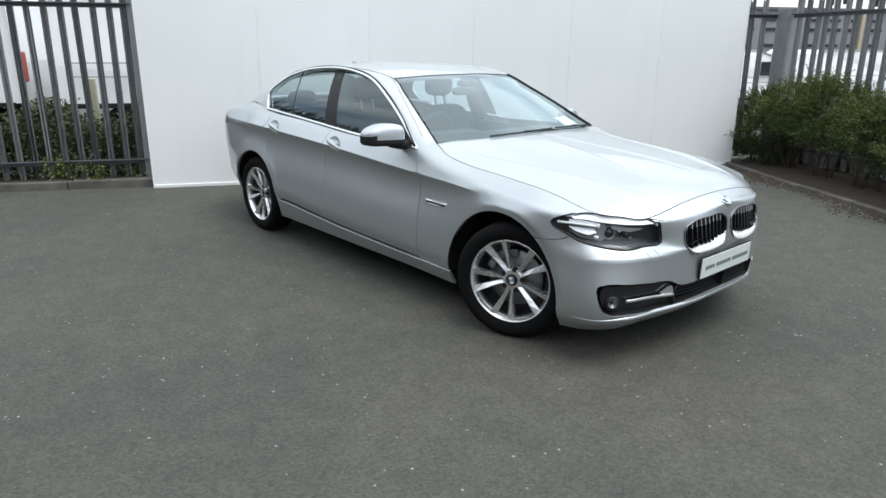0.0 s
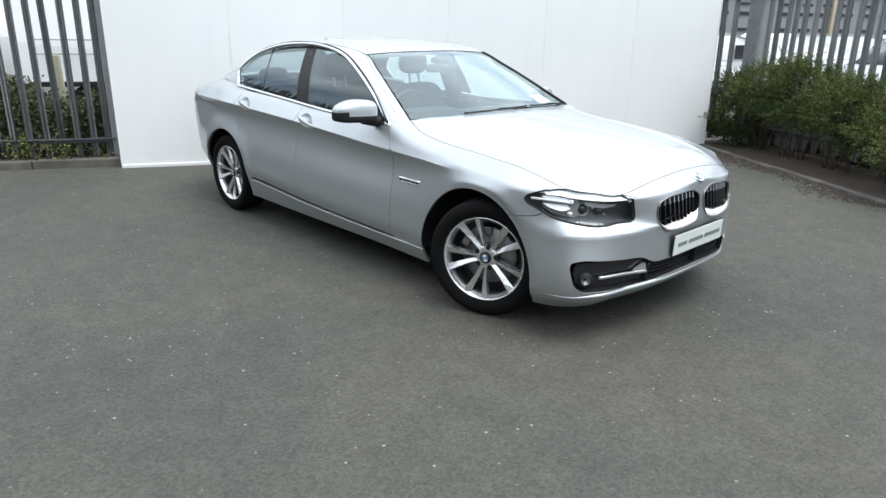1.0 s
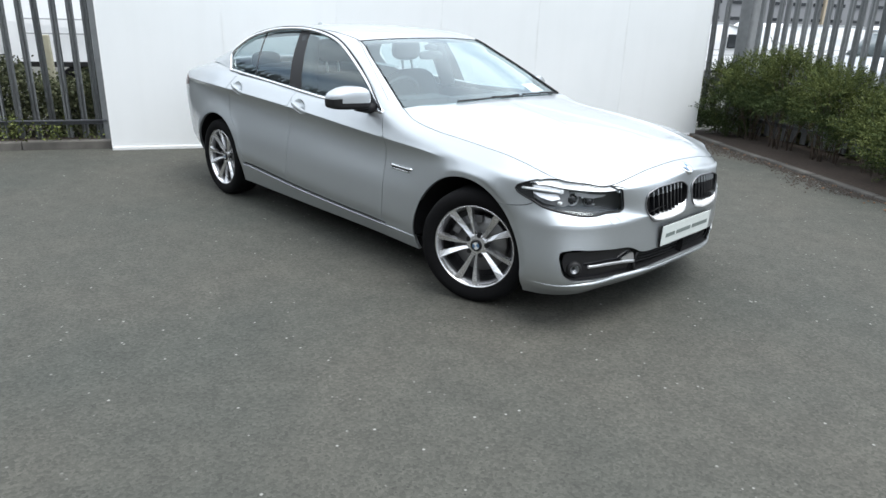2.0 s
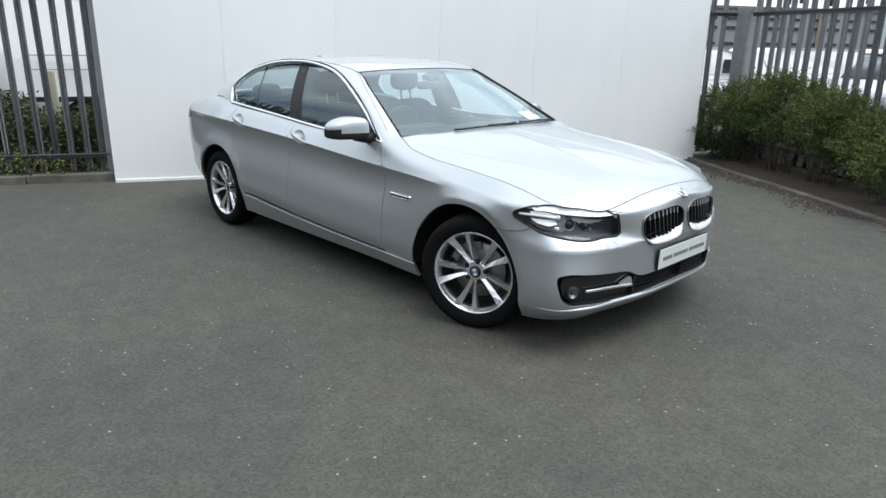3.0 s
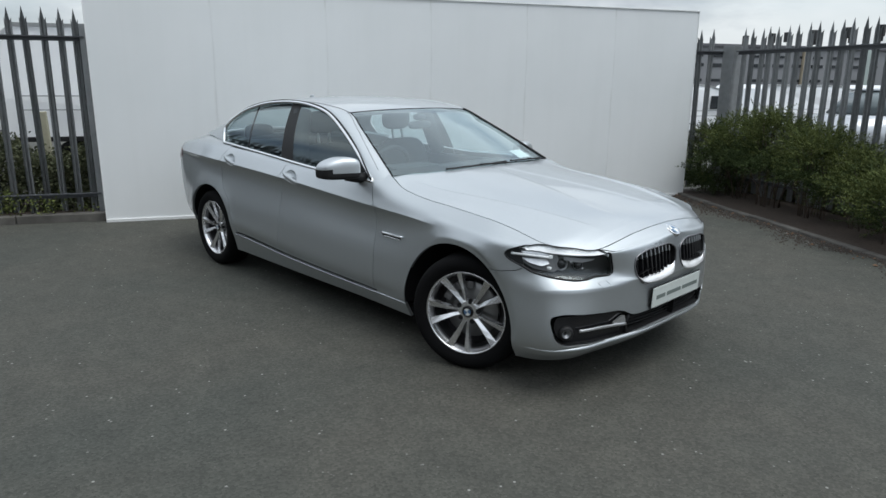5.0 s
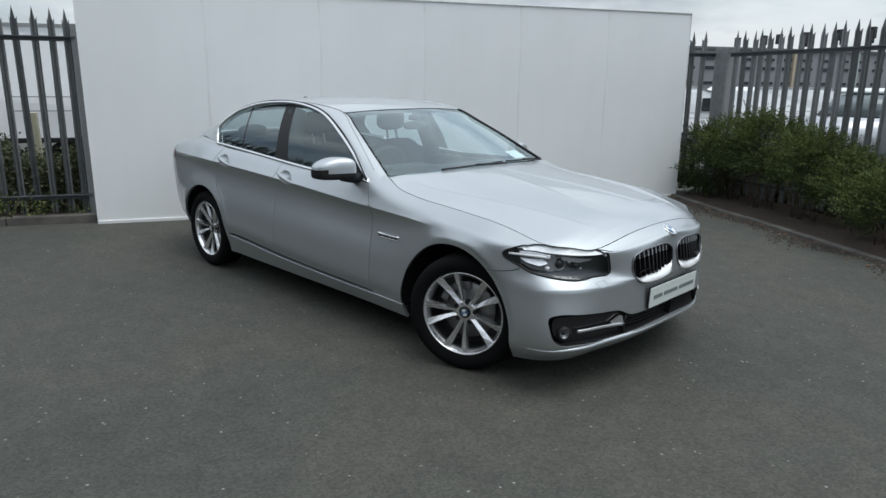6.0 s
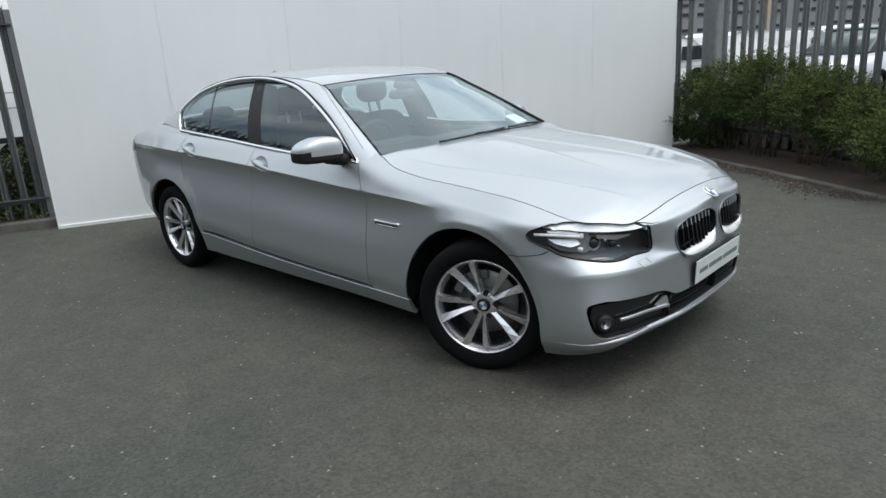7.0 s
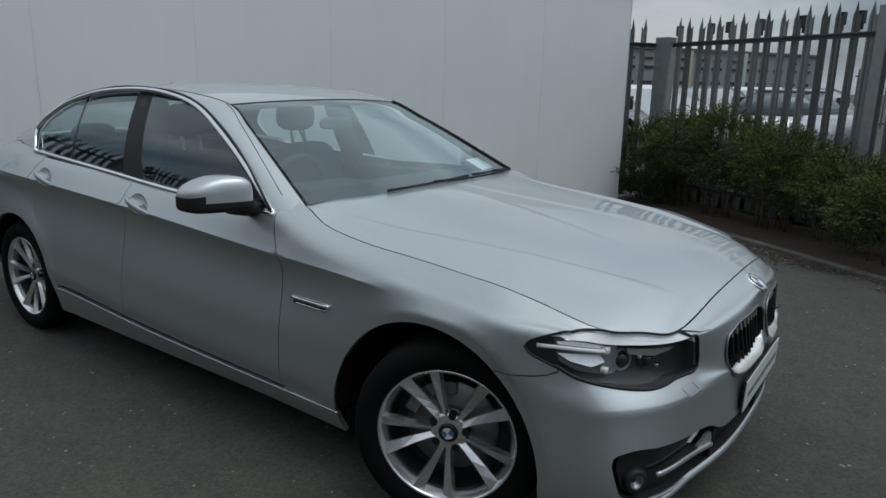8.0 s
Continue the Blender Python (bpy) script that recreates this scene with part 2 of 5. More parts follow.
# ---- the car's lower body: feature lines from the nose round the flank to the tail, (x, half width, z) ----
FEATURES = [
    [(.655, 0, .20), (.645, .28, .20), (.61, .52, .20), (.55, .72, .19), (.47, .80, .185), (.36, .85, .185), (0, .86, .19), (-.2, .86, .19), (-.4, .86, .19), (-.60, .857, .192),
     (-.76, .855, .195), (-1.7, .855, .20), (-2.55, .86, .21), (-2.97, .86, .22), (-3.4, .79, .26), (-3.74, .60, .28), (-3.93, .36, .28), (-4.02, 0, .27)],
    [(.735, 0, .272), (.724, .28, .268), (.680, .52, .264), (.632, .74, .264), (.553, .849, .265), (.387, .904, .27), (0, .90, .28), (-.2, .898, .28), (-.4, .895, .28), (-.60, .894, .283),
     (-.76, .893, .285), (-1.7, .893, .31), (-2.55, .90, .36), (-2.97, .90, .36), (-3.4, .835, .36), (-3.79, .675, .36), (-3.98, .42, .36), (-4.05, 0, .36)],
    [(.752, 0, .52), (.742, .28, .55), (.701, .53, .572), (.622, .755, .578), (.531, .856, .575), (.387, .905, .545), (0, .912, .52), (-.2, .909, .508), (-.4, .905, .50), (-.60, .902, .50),
     (-.76, .90, .50), (-1.7, .90, .52), (-2.55, .905, .54), (-2.97, .915, .55), (-3.4, .868, .55), (-3.82, .725, .55), (-4.03, .46, .55), (-4.08, 0, .55)],
    [(.750, 0, .64), (.742, .28, .635), (.662, .520, .640), (.571, .730, .648), (.471, .837, .665), (.339, .898, .69), (0, .924, .716), (-.2, .907, .740), (-.4, .892, .760), (-.60, .885, .770),
     (-.76, .882, .777), (-1.7, .880, .833), (-2.55, .880, .872), (-2.97, .884, .886), (-3.4, .848, .912), (-3.80, .745, .89), (-4.0, .46, .89), (-4.05, 0, .89)],
    [(.740, 0, .715), (.730, .28, .70), (.664, .53, .70), (.558, .735, .715), (.462, .838, .735), (.32, .898, .744), (0, .899, .760), (-.2, .896, .781), (-.4, .894, .799), (-.60, .896, .810),
     (-.76, .898, .817), (-1.7, .899, .872), (-2.55, .897, .909), (-2.97, .895, .925), (-3.4, .855, .930), (-3.78, .74, .925), (-3.98, .46, .93), (-4.02, 0, .94)],
    [(.716, 0, .780), (.694, .28, .762), (.646, .560, .738), (.552, .722, .751), (.470, .815, .773), (.29, .858, .791), (0, .860, .812), (-.2, .860, .836), (-.4, .858, .860), (-.60, .857, .893),
     (-.76, .842, .938), (-1.7, .825, .98), (-2.55, .825, 1.02), (-2.97, .81, 1.035), (-3.4, .77, 1.03), (-3.78, .70, .985), (-3.95, .42, 1.01), (-4.0, 0, 1.04)],
    [(.654, 0, .815), (.646, .28, .799), (.621, .578, .754), (.552, .700, .768), (.474, .798, .787), (.27, .805, .831), (0, .806, .868), (-.2, .805, .886), (-.4, .803, .902), (-.60, .795, .938),
     (-.730, .765, .986), (-1.7, .78, 1.0), (-2.55, .78, 1.04), (-2.97, .74, 1.065), (-3.4, .66, 1.062), (-3.75, .60, 1.012), (-3.93, .38, 1.038), (-3.98, 0, 1.07)],
]
BODY = np.array(FEATURES)
BODY[:, 14:, 0] = -2.97 + (BODY[:, 14:, 0] + 2.97) * .962     # the tail is a little shorter
SK = np.r_[0, np.cumsum(np.linalg.norm(np.diff(BODY[2], axis=0), axis=1))]
VK = np.array([0, .10, .33, .575, .62, .78, .90])
# mirrored neighbours at nose and tail keep the surface smooth across the middle
FLIP = np.array([1, -1, 1])
SK2 = np.r_[-SK[1], SK, 2 * SK[-1] - SK[-2]]
BODY2 = np.concatenate([BODY[:, 1:2] * FLIP, BODY, BODY[:, -2:-1] * FLIP], axis=1)


def flank(sv):
    """Places (x, half width, z) on the lower body for rows of (s, v)."""
    sv = np.asarray(sv, float)
    a = hermite(sv[:, 0], SK2, np.moveaxis(BODY2, 1, 0))      # n, 7, 3
    v = sv[:, 1]
    d = np.diff(VK)
    sl = np.diff(a, axis=1) / d[None, :, None]
    m = np.empty_like(a)
    m[:, 0], m[:, -1] = sl[:, 0], sl[:, -1]
    w0, w1 = d[1:][None, :, None], d[:-1][None, :, None]
    m[:, 1:-1] = (w0 * sl[:, :-1] + w1 * sl[:, 1:]) / (w0 + w1)
    i = np.clip(np.searchsorted(VK, v, side="right") - 1, 0, len(d) - 1)
    r = np.arange(len(v))
    # along the doors the shoulder line is a crisp edge: each side keeps its own slope there
    x4 = a[:, 4, 0]
    crisp = (np.clip((-.20 - x4) / .12, 0, 1) * np.clip((x4 + 3.75) / .3, 0, 1))[:, None]
    ml, mh = m.copy(), m
    ml[:, 4] += crisp * (sl[:, 3] - m[:, 4])
    mh[:, 4] = m[:, 4] + crisp * (sl[:, 4] - m[:, 4])
    # a crisp fold runs across the bumper below the lamps
    fold = (.95 * np.clip((a[:, 2, 0] - .40) / .10, 0, 1) * np.clip((a[:, 2, 1] - .36) / .20, 0, 1))[:, None]
    keep = m[:, 2].copy()
    ml[:, 2] = keep + fold * (sl[:, 1] - keep)
    mh[:, 2] = keep + fold * (sl[:, 2] - keep)
    ml[:, 3] = m[:, 3] + fold * (sl[:, 2] - m[:, 3])
    h = d[i][:, None]
    u = ((v - VK[i]) / d[i])[:, None]
    p = ((2 * u**3 - 3 * u**2 + 1) * a[r, i] + (u**3 - 2 * u**2 + u) * h * mh[r, i]
            + (-2 * u**3 + 3 * u**2) * a[r, i + 1] + (u**3 - u**2) * h * ml[r, i + 1])
    # shallow hollow just under the shoulder line
    w = np.maximum(0, VK[4] - v) / .055
    p[:, 1] -= .0080 * crisp[:, 0] * w * np.exp(1 - w)
    # the doors tuck in towards the joint with the sill, which stands proud of them
    w = np.maximum(0, v - VK[1]) / .045
    p[:, 1] -= .010 * np.clip((-.50 - x4) / .12, 0, 1) * np.clip((x4 + 2.56) / .12, 0, 1) * np.exp(-w * w) * (v > VK[1] + .004)
    # wheel arches: an upright band round the opening, with the wing sloping down to it
    q = np.clip((.472 - np.hypot(p[:, 0] + .054, p[:, 2] - .296)) / .046, 0, 1)
    p[:, 1] -= np.maximum(0, p[:, 1] - .912) * q * q * (3 - 2 * q)
    q = np.clip((.49 - np.hypot(p[:, 0] + 2.957, p[:, 2] - .305)) / .05, 0, 1)
    p[:, 1] += .006 * q * q * (3 - 2 * q) * np.clip((p[:, 1] - .7) / .1, 0, 1)
    return p


GS, GV = np.meshgrid(np.linspace(0, SK[-1], 560), np.linspace(0, VK[-1], 91), indexing="ij")
GRID = np.stack([GS.ravel(), GV.ravel()], 1)
GRIDP = flank(GRID)


def locate(points, axes=(0, 2), smax=99.0, smin=-1.0):
    """(s, v) of the body's places that are nearest to the points in the given axes."""
    points = np.atleast_2d(np.asarray(points, float))
    ok = (GRID[:, 0] <= smax) & (GRID[:, 0] >= smin)
    g, gp = GRID[ok], GRIDP[ok][:, axes]
    sv = np.array([g[((gp - p) ** 2).sum(1).argmin()] for p in points])
    for _ in range(4):
        p0 = flank(sv)[:, axes]
        ds = (flank(sv + [1e-4, 0])[:, axes] - p0) / 1e-4
        dv = (flank(sv + [0, 1e-4])[:, axes] - p0) / 1e-4
        for k in range(len(sv)):
            j = np.stack([ds[k], dv[k]], 1)
            step = np.linalg.lstsq(j.T @ j + 1e-6 * np.eye(2), j.T @ (points[k] - p0[k]), rcond=None)[0]
            sv[k] += np.clip(step, -.02, .02)
        sv[:, 0] = np.clip(sv[:, 0], 0, SK[-1])
        sv[:, 1] = np.clip(sv[:, 1], 0, VK[-1])
    return sv


ARCH_BAND = np.concatenate([locate(np.stack([-.054 + r * np.cos(a), .296 + r * np.sin(a)], 1), (0, 2)) for r in (.434, .441, .448, .455, .463) for a in [np.radians(np.linspace(5, 170, 90))]])


def sheet(outline, surface, holes=(), step=0.03, gap=0.002, lip=0.018, side=-1, both=False):
    """A panel cut from a surface: outline and holes in the surface's own two numbers. Its rim is drawn in a little for the shut line and folded
    inwards. side: -1 right of the car, 1 left. both: mirrored over the middle and joined."""
    from mathutils.geometry import delaunay_2d_cdt
    outline = np.asarray(outline, float)
    holes = [np.asarray(h, float) for h in holes]
    loops = [outline] + holes
    pts = np.concatenate(loops)
    edges, k = [], 0
    for lp in loops:
        edges += [(k + i, k + (i + 1) % len(lp)) for i in range(len(lp))]
        k += len(lp)
    lo, hi = outline.min(0), outline.max(0)
    gx, gy = np.meshgrid(np.arange(lo[0], hi[0], step), np.arange(lo[1], hi[1], step), indexing="ij")
    g = np.stack([gx.ravel(), gy.ravel()], 1)
    if surface is flank and hi[0] - lo[0] > .5:
        gs = np.arange(lo[0], hi[0], .02)
        g = g[np.abs(g[:, 1] - VK[4]) > .018]
        g = np.concatenate([g[((g[:, None, :] - ARCH_BAND[None, ::3]) ** 2).sum(2).min(1) > .02**2]] + [np.stack([gs, np.full(len(gs), VK[4] + q)], 1) for q in (-.014, -.004, .004, .014)] + [ARCH_BAND])
    keep = inside(outline, g)
    for h in holes:
        keep &= ~inside(h, g)
    g = g[keep]
    if len(g):
        near = np.array([((pts - q) ** 2).sum(1).min() for q in g])
        g = g[near > (0.45 * step) ** 2]
    allp = np.concatenate([pts, g])
    out = delaunay_2d_cdt([Vector((float(a), float(b))) for a, b in allp], edges, [], 0, 1e-7)
    v2 = np.array([tuple(q) for q in out[0]])
    tri = np.array([tuple(f) for f in out[2]])
    cen = v2[tri].mean(1)
    keep = inside(outline, cen)
    for h in holes:
        keep &= ~inside(h, cen)
    tri = tri[keep]
    p = surface(v2)
    p = np.stack([p[:, 0], p[:, 1], p[:, 2]], 1)
    used = np.unique(tri)
    remap = -np.ones(len(v2), int)
    remap[used] = np.arange(len(used))
    p, tri = p[used], remap[tri]
    p[:, 1] *= side
    n = np.cross(p[tri[:, 1]] - p[tri[:, 0]], p[tri[:, 2]] - p[tri[:, 0]])
    flip = (n[:, 1].sum() * side + 0.6 * n[:, 2].sum() + 0.4 * n[:, 0].sum() * np.sign(p[:, 0].mean() + 1.6)) < 0
    if flip:
        tri = tri[:, ::-1]
        n = -n
    vn = np.zeros_like(p)
    for c in range(3):
        np.add.at(vn, tri[:, c], n)
    vn /= np.linalg.norm(vn, axis=1)[:, None] + 1e-12
    # rim
    ed = {}
    for a, b, c in tri:
        for e in ((a, b), (b, c), (c, a)):
            ed[e] = 1
    rim = [e for e in ed if (e[1], e[0]) not in ed]
    if both:
        rim = [e for e in rim if not (abs(p[e[0], 1]) < 1e-4 and abs(p[e[1], 1]) < 1e-4)]
    if gap:
        mv = np.zeros_like(p)
        for a, b in rim:
            t = p[b] - p[a]
            q = np.cross(vn[a], t)
            q /= np.linalg.norm(q) + 1e-12
            mv[a] += q
            mv[b] += q
        ln = np.linalg.norm(mv, axis=1)[:, None]
        if both:
            mv[np.abs(p[:, 1]) < 1e-4, 1] = 0
        p = p + gap * mv / np.maximum(ln, 1e-9) * (ln > 1e-9)
    faces = [tuple(t) for t in tri]
    verts = list(p)
    if lip:
        inner = {}
        for e in rim:
            for q in e:
                if q not in inner:
                    inner[q] = len(verts)
                    verts.append(p[q] - vn[q] * lip)
        faces += [(b, a, inner[a], inner[b]) for a, b in rim]
    if both:
        verts = np.array(verts)
        m = len(verts)
        mir = verts * [1, -1, 1]
        mid = np.abs(verts[:, 1]) < 1e-4
        idx = np.where(mid, np.arange(m), np.arange(m) + m)
        faces += [tuple(idx[list(f)][::-1]) for f in faces]
        verts = np.concatenate([verts, mir])
    return verts, faces


def panel(name, outline, parent, mat=None, surface=None, label="", split=35, **kw):
    vs, fs = sheet(outline, surface or flank, **kw)
    ob = mesh_object(name, vs, fs, mat or PAINT, parent, label=label)
    # the folded rim keeps a crisp edge
    ob.data.set_sharp_from_angle(angle=radians(split))
    return ob


CAR = thing("car", "silver saloon car with alloy wheels, parked on tarmac", "car")
S_DOOR = float(locate([(-.76, .7)])[0, 0])
S_B = float(locate([(-1.80, .7)])[0, 0])
V_SILL, V_TOP = VK[1], VK[6]
S_END = float(SK[-1])


def arch_line(cx, cz, r, a0, a1):
    a = np.radians(np.linspace(a0, a1, 44))
    return locate(np.stack([cx + r * np.cos(a), cz + r * np.sin(a)], 1), (0, 2))


FARCH = arch_line(-.054, .296, .414, -16, 196)     # from the front foot over the top to the rear foot
RARCH = arch_line(-2.952, .303, .398, -14, 194)
# headlamp outline
LAMP_TOP = np.array([(.295, .909, .729), (.306, .904, .745), (.332, .892, .758), (.374, .872, .774), (.415, .838, .784), (.474, .798, .787), (.527, .738, .780), (.583, .660, .766),
                     (.621, .578, .754), (.648, .555, .738), (.666, .522, .695), (.676, .515, .662), (.681, .513, .637)])
LAMP_LOW = np.array([(.681, .513, .637), (.674, .546, .630), (.657, .589, .629), (.643, .632, .628), (.632, .656, .620), (.604, .716, .613), (.554, .779, .622), (.505, .824, .635), (.453, .861, .652), (.400, .884, .674), (.341, .902, .698), (.308, .909, .714), (.295, .909, .729)])
lt, ll = locate(LAMP_TOP, (0, 1, 2), 2.0), locate(LAMP_LOW, (0, 1, 2), 2.0)
lt[5:9, 1] = V_TOP - .004
LT, LL = np.concatenate([smooth_line(lt[:6])[:-1], line(lt[5:9], .02)[:-1], line(lt[8:11], .02)[:-1], smooth_line(lt[10:])]), smooth_line(ll)
LAMP = np.concatenate([LT[:-1], LL[:-1]])
# joint between bumper and wing
JOINT = locate([(.40, .884, .671), (.35, .908, .651), (.262, .920, .635)], (0, 1, 2), 2.0)
k_arch = int(np.abs(FARCH - JOINT[-1]).sum(1).argmin())
JOINT[-1] = FARCH[k_arch]
JL = smooth_line(JOINT)
k_low = int(((LL - JL[0]) ** 2).sum(1).argmin())
k_top = int(((LT - lt[5]) ** 2).sum(1).argmin())
k_in = int(((LT - lt[8]) ** 2).sum(1).argmin())
JL[0] = LL[k_low]


def along(v, s0, s1, step=0.03):
    n = max(2, int(abs(s1 - s0) / step))
    return np.stack([np.linspace(s0, s1, n), np.full(n, v)], 1)


def handle_hole(x0, z0):
    a = np.linspace(0, 2 * math.pi, 36, endpoint=False)
    return locate(np.stack([x0 + .076 * np.cos(a), z0 + .040 * np.sin(a) - .020 * np.cos(a)], 1), (0, 2))


HANDLES = [(-1.685, .893), (-2.56, .934)]
HOLES = [handle_hole(*q) for q in HANDLES]
for side in (-1, 1):
    # wing
    o = np.concatenate([along(V_TOP, S_DOOR + .22, LT[k_top, 0])[:-1], LT[:k_top + 1][::-1][:-1], LL[k_low:][::-1][:-1] if k_low < len(LL) else LL[:0],
                        JL[:-1], FARCH[k_arch:][:-1], line([FARCH[-1], (S_DOOR, V_SILL + .01)])[:-1], line([(S_DOOR, V_SILL + .01), (S_DOOR, .63), (S_DOOR + .066, .795)])[:-1],
                        along(.795, S_DOOR + .066, S_DOOR + .22)[:-1], line([(S_DOOR + .22, .795), (S_DOOR + .22, V_TOP)])[:-1]])
    panel("wing", o, CAR, side=side)
    # doors
    belt = VK[5] + .012
    o = np.concatenate([line([(S_DOOR, V_SILL + .01), (S_DOOR, .63), (S_DOOR + .066, belt)])[:-1], along(belt, S_DOOR + .066, S_B)[:-1],
                        line([(S_B, belt), (S_B + .05, .5), (S_B + .07, V_SILL + .01)])[:-1], along(V_SILL + .01, S_B + .07, S_DOOR)[:-1]])
    panel("front_door", o, CAR, side=side, holes=[HOLES[0]])
    cut = smooth_line(locate([(-2.66, 1.02), (-2.73, .90), (-2.72, .74), (-2.60, .60), (-2.52, .44), (-2.50, .375)]))
    cut[0, 1] = belt
    o = np.concatenate([line([(S_B, belt), (S_B + .05, .5), (S_B + .07, V_SILL + .01)])[::-1][:-1], along(belt, S_B, cut[0, 0])[:-1], cut[:-1],
                        line([cut[-1], (cut[-1, 0], V_SILL + .01)])[:-1], along(V_SILL + .01, cut[-1, 0], S_B + .07)[:-1]])
    panel("rear_door", o, CAR, side=side, holes=[HOLES[1]])
    # quarter panel with the tail
    o = np.concatenate([cut[::-1][:-1], line([cut[0], (cut[0, 0], V_TOP)])[:-1], along(V_TOP, cut[0, 0], S_END)[:-1], line([(S_END, V_TOP), (S_END, .30)])[:-1],
                        line([(S_END, .30), RARCH[-8]], .03)[:-1], RARCH[:-7][::-1][:-1], line([RARCH[0], cut[-1]])[:-1]])
    panel("quarter_panel", o, CAR, side=side)
    # rear bumper
    o = np.concatenate([line([RARCH[-8], (S_END, .30)], .03)[:-1], line([(S_END, .30), (S_END, 0)])[:-1], along(0, S_END, RARCH[-1, 0])[:-1],
                        line([(RARCH[-1, 0], 0), RARCH[-1]])[:-1], RARCH[-8:][::-1][:-1]])
    panel("rear_bumper", o, CAR, side=side)
    # sill
    o = np.concatenate([along(0, FARCH[-1, 0], RARCH[0, 0])[:-1], line([(RARCH[0, 0], 0), RARCH[0]])[:-1], line([RARCH[0], (RARCH[0, 0] - .02, V_SILL)])[:-1],
                        along(V_SILL - .002, RARCH[0, 0] - .02, FARCH[-1, 0])[:-1], line([FARCH[-1], (FARCH[-1, 0], 0)])[:-1]])
    sill = panel("sill", o, CAR, side=side)
    # raised shoulder of the sill under the doors
    sh = flank(along(V_SILL - .006, FARCH[-1, 0] + .01, RARCH[0, 0] - .03)) * [1, side, 1]
    # black strip standing in for the shade in the groove under the doors
    sl = along(V_SILL + .013, 2.12, 3.86)
    sl[:, 1] -= .006 * np.clip(1 - np.linspace(0, 1, len(sl)) * 8, 0, 1)
    mesh_object("door_seal", *tube(flank(sl) * [1, side, 1] - [0, side * .0030, 0], .0048, 8), BLACK, sill)
    mesh_object("shoulder", *tube(sh - [0, side * .001, 0], .0038, 8), PAINT, sill)


# nose openings: kidney and lower grille, by half width and height
def nose(points, step=0.012, closed=True):
    return locate(smooth_line(points, step, closed), (1, 2), 1.35)


KIDNEY = nose([(.06, .717), (.21, .726), (.325, .713), (.372, .692), (.380, .65), (.368, .60), (.335, .560), (.23, .550), (.12, .558), (.045, .59), (.024, .64), (.027, .695)])
INTAKE_XZ = np.array([(0, .402), (.26, .398), (.40, .402), (.47, .432), (.588, .443), (.739, .455), (.826, .457), (.853, .447), (.860, .42), (.857, .38), (.842, .328), (.812, .305), (.73, .300), (.54, .288),
                      (.39, .285), (.31, .296), (.15, .306), (0, .308)])
INTAKE = locate(np.concatenate([smooth_line(INTAKE_XZ[:9], .012)[:-1], smooth_line(INTAKE_XZ[8:], .012)]), (1, 2), 1.35)
INTAKE[0, 0] = INTAKE[-1, 0] = 0.0
mid_top, mid_low = INTAKE[0, 1], INTAKE[-1, 1]
o = np.concatenate([line([(0, mid_top), (0, V_TOP)])[:-1], along(V_TOP, 0, LT[k_in, 0])[:-1], LT[k_in:][:-1], LL[:k_low + 1][:-1], JL[:-1],
                    FARCH[:k_arch + 1][::-1][:-1], line([FARCH[0], (FARCH[0, 0], 0)])[:-1], along(0, FARCH[0, 0], 0)[:-1],
                    line([(0, 0), (0, mid_low)])[:-1], INTAKE[::-1][:-1]])
panel("front_bumper", o, CAR, holes=[KIDNEY], both=True, step=0.015)

# ---- bonnet ----
HX, HZ = [-.78, -.55, -.3, 0, .3, .5, .654], [1.02, 0.998, .970, .935, .892, .858, .815]
EDGE = flank(along(V_TOP, 0, S_DOOR - .02, .02))
ex, ew, ez = EDGE[::-1, 0], EDGE[::-1, 1], EDGE[::-1, 2]


CREASE_X = [-.75, -.4, -.15, .06, .25, .42, .62]
CREASE_A, CREASE_B = [.68, .655, .613, .572, .531, .487, .41], [.02, .06, .11, .155, .195, .213, .19]


def bonnet_top(xy):
    x, w = xy[:, 0], np.abs(xy[:, 1])
    zc = hermite(np.clip(x, -.78, .654), HX, HZ)
    we, ze = np.interp(x, ex, ew), np.interp(x, ex, ez)
    f = np.clip(w / np.maximum(we, .02), 0, 1.2)
    z = zc - (zc - ze) * np.where(x < .60, f**2.4, f**2)
    # the raised middle falls off along a crease, with a second fine crease near the middle; both die out before the rim
    step = lambda q: np.clip(q, 0, 1) ** 2 * (3 - 2 * np.clip(q, 0, 1))
    fade = step((.60 - x) / .30) * step((x + .72) / .25)
    rim = 1 - np.clip(f, 0, 1) ** 6
    xc = np.clip(x, -.75, .62)
    qa, qb = w - hermite(xc, CREASE_X, CREASE_A), w - hermite(xc, CREASE_X, CREASE_B)
    z = z + fade * rim * (.012 * step((qa + .011) / .022) * (1 - .9 * step((qa - .01) / .15)))
    z = z + fade * (.002 * step((qb + .010) / .020) * (1 - step((qb - .008) / .14)))
    return np.stack([x, w, z], 1)


COWL = smooth_line([(-.765, .745), (-.722, .60), (-.665, .35), (-.640, 0)], .02)
edge2 = EDGE[:, :2]
keep = edge2[:, 0] > -.70
o = np.concatenate([edge2[keep], COWL])
o = o[np.r_[True, np.linalg.norm(np.diff(o, axis=0), axis=1) > 1e-4]]
o[0, 1] = o[-1, 1] = 0.0
o = np.concatenate([o[:-1], line([o[-1], o[0]], .03)[:-1]])
panel("bonnet", o, CAR, surface=bonnet_top, both=True, step=.013, gap=.003, lip=.008)
# black strip laid under the bonnet gap in place of the gap's own shade
for side in (-1, 1):
    q = EDGE[(EDGE[:, 0] > -.70) & (EDGE[:, 0] < .465)] * [1, side, 1] - [0, side * .002, .012]
    mesh_object("bonnet_seal", *tube(q, .007, 6), BLACK, CAR)

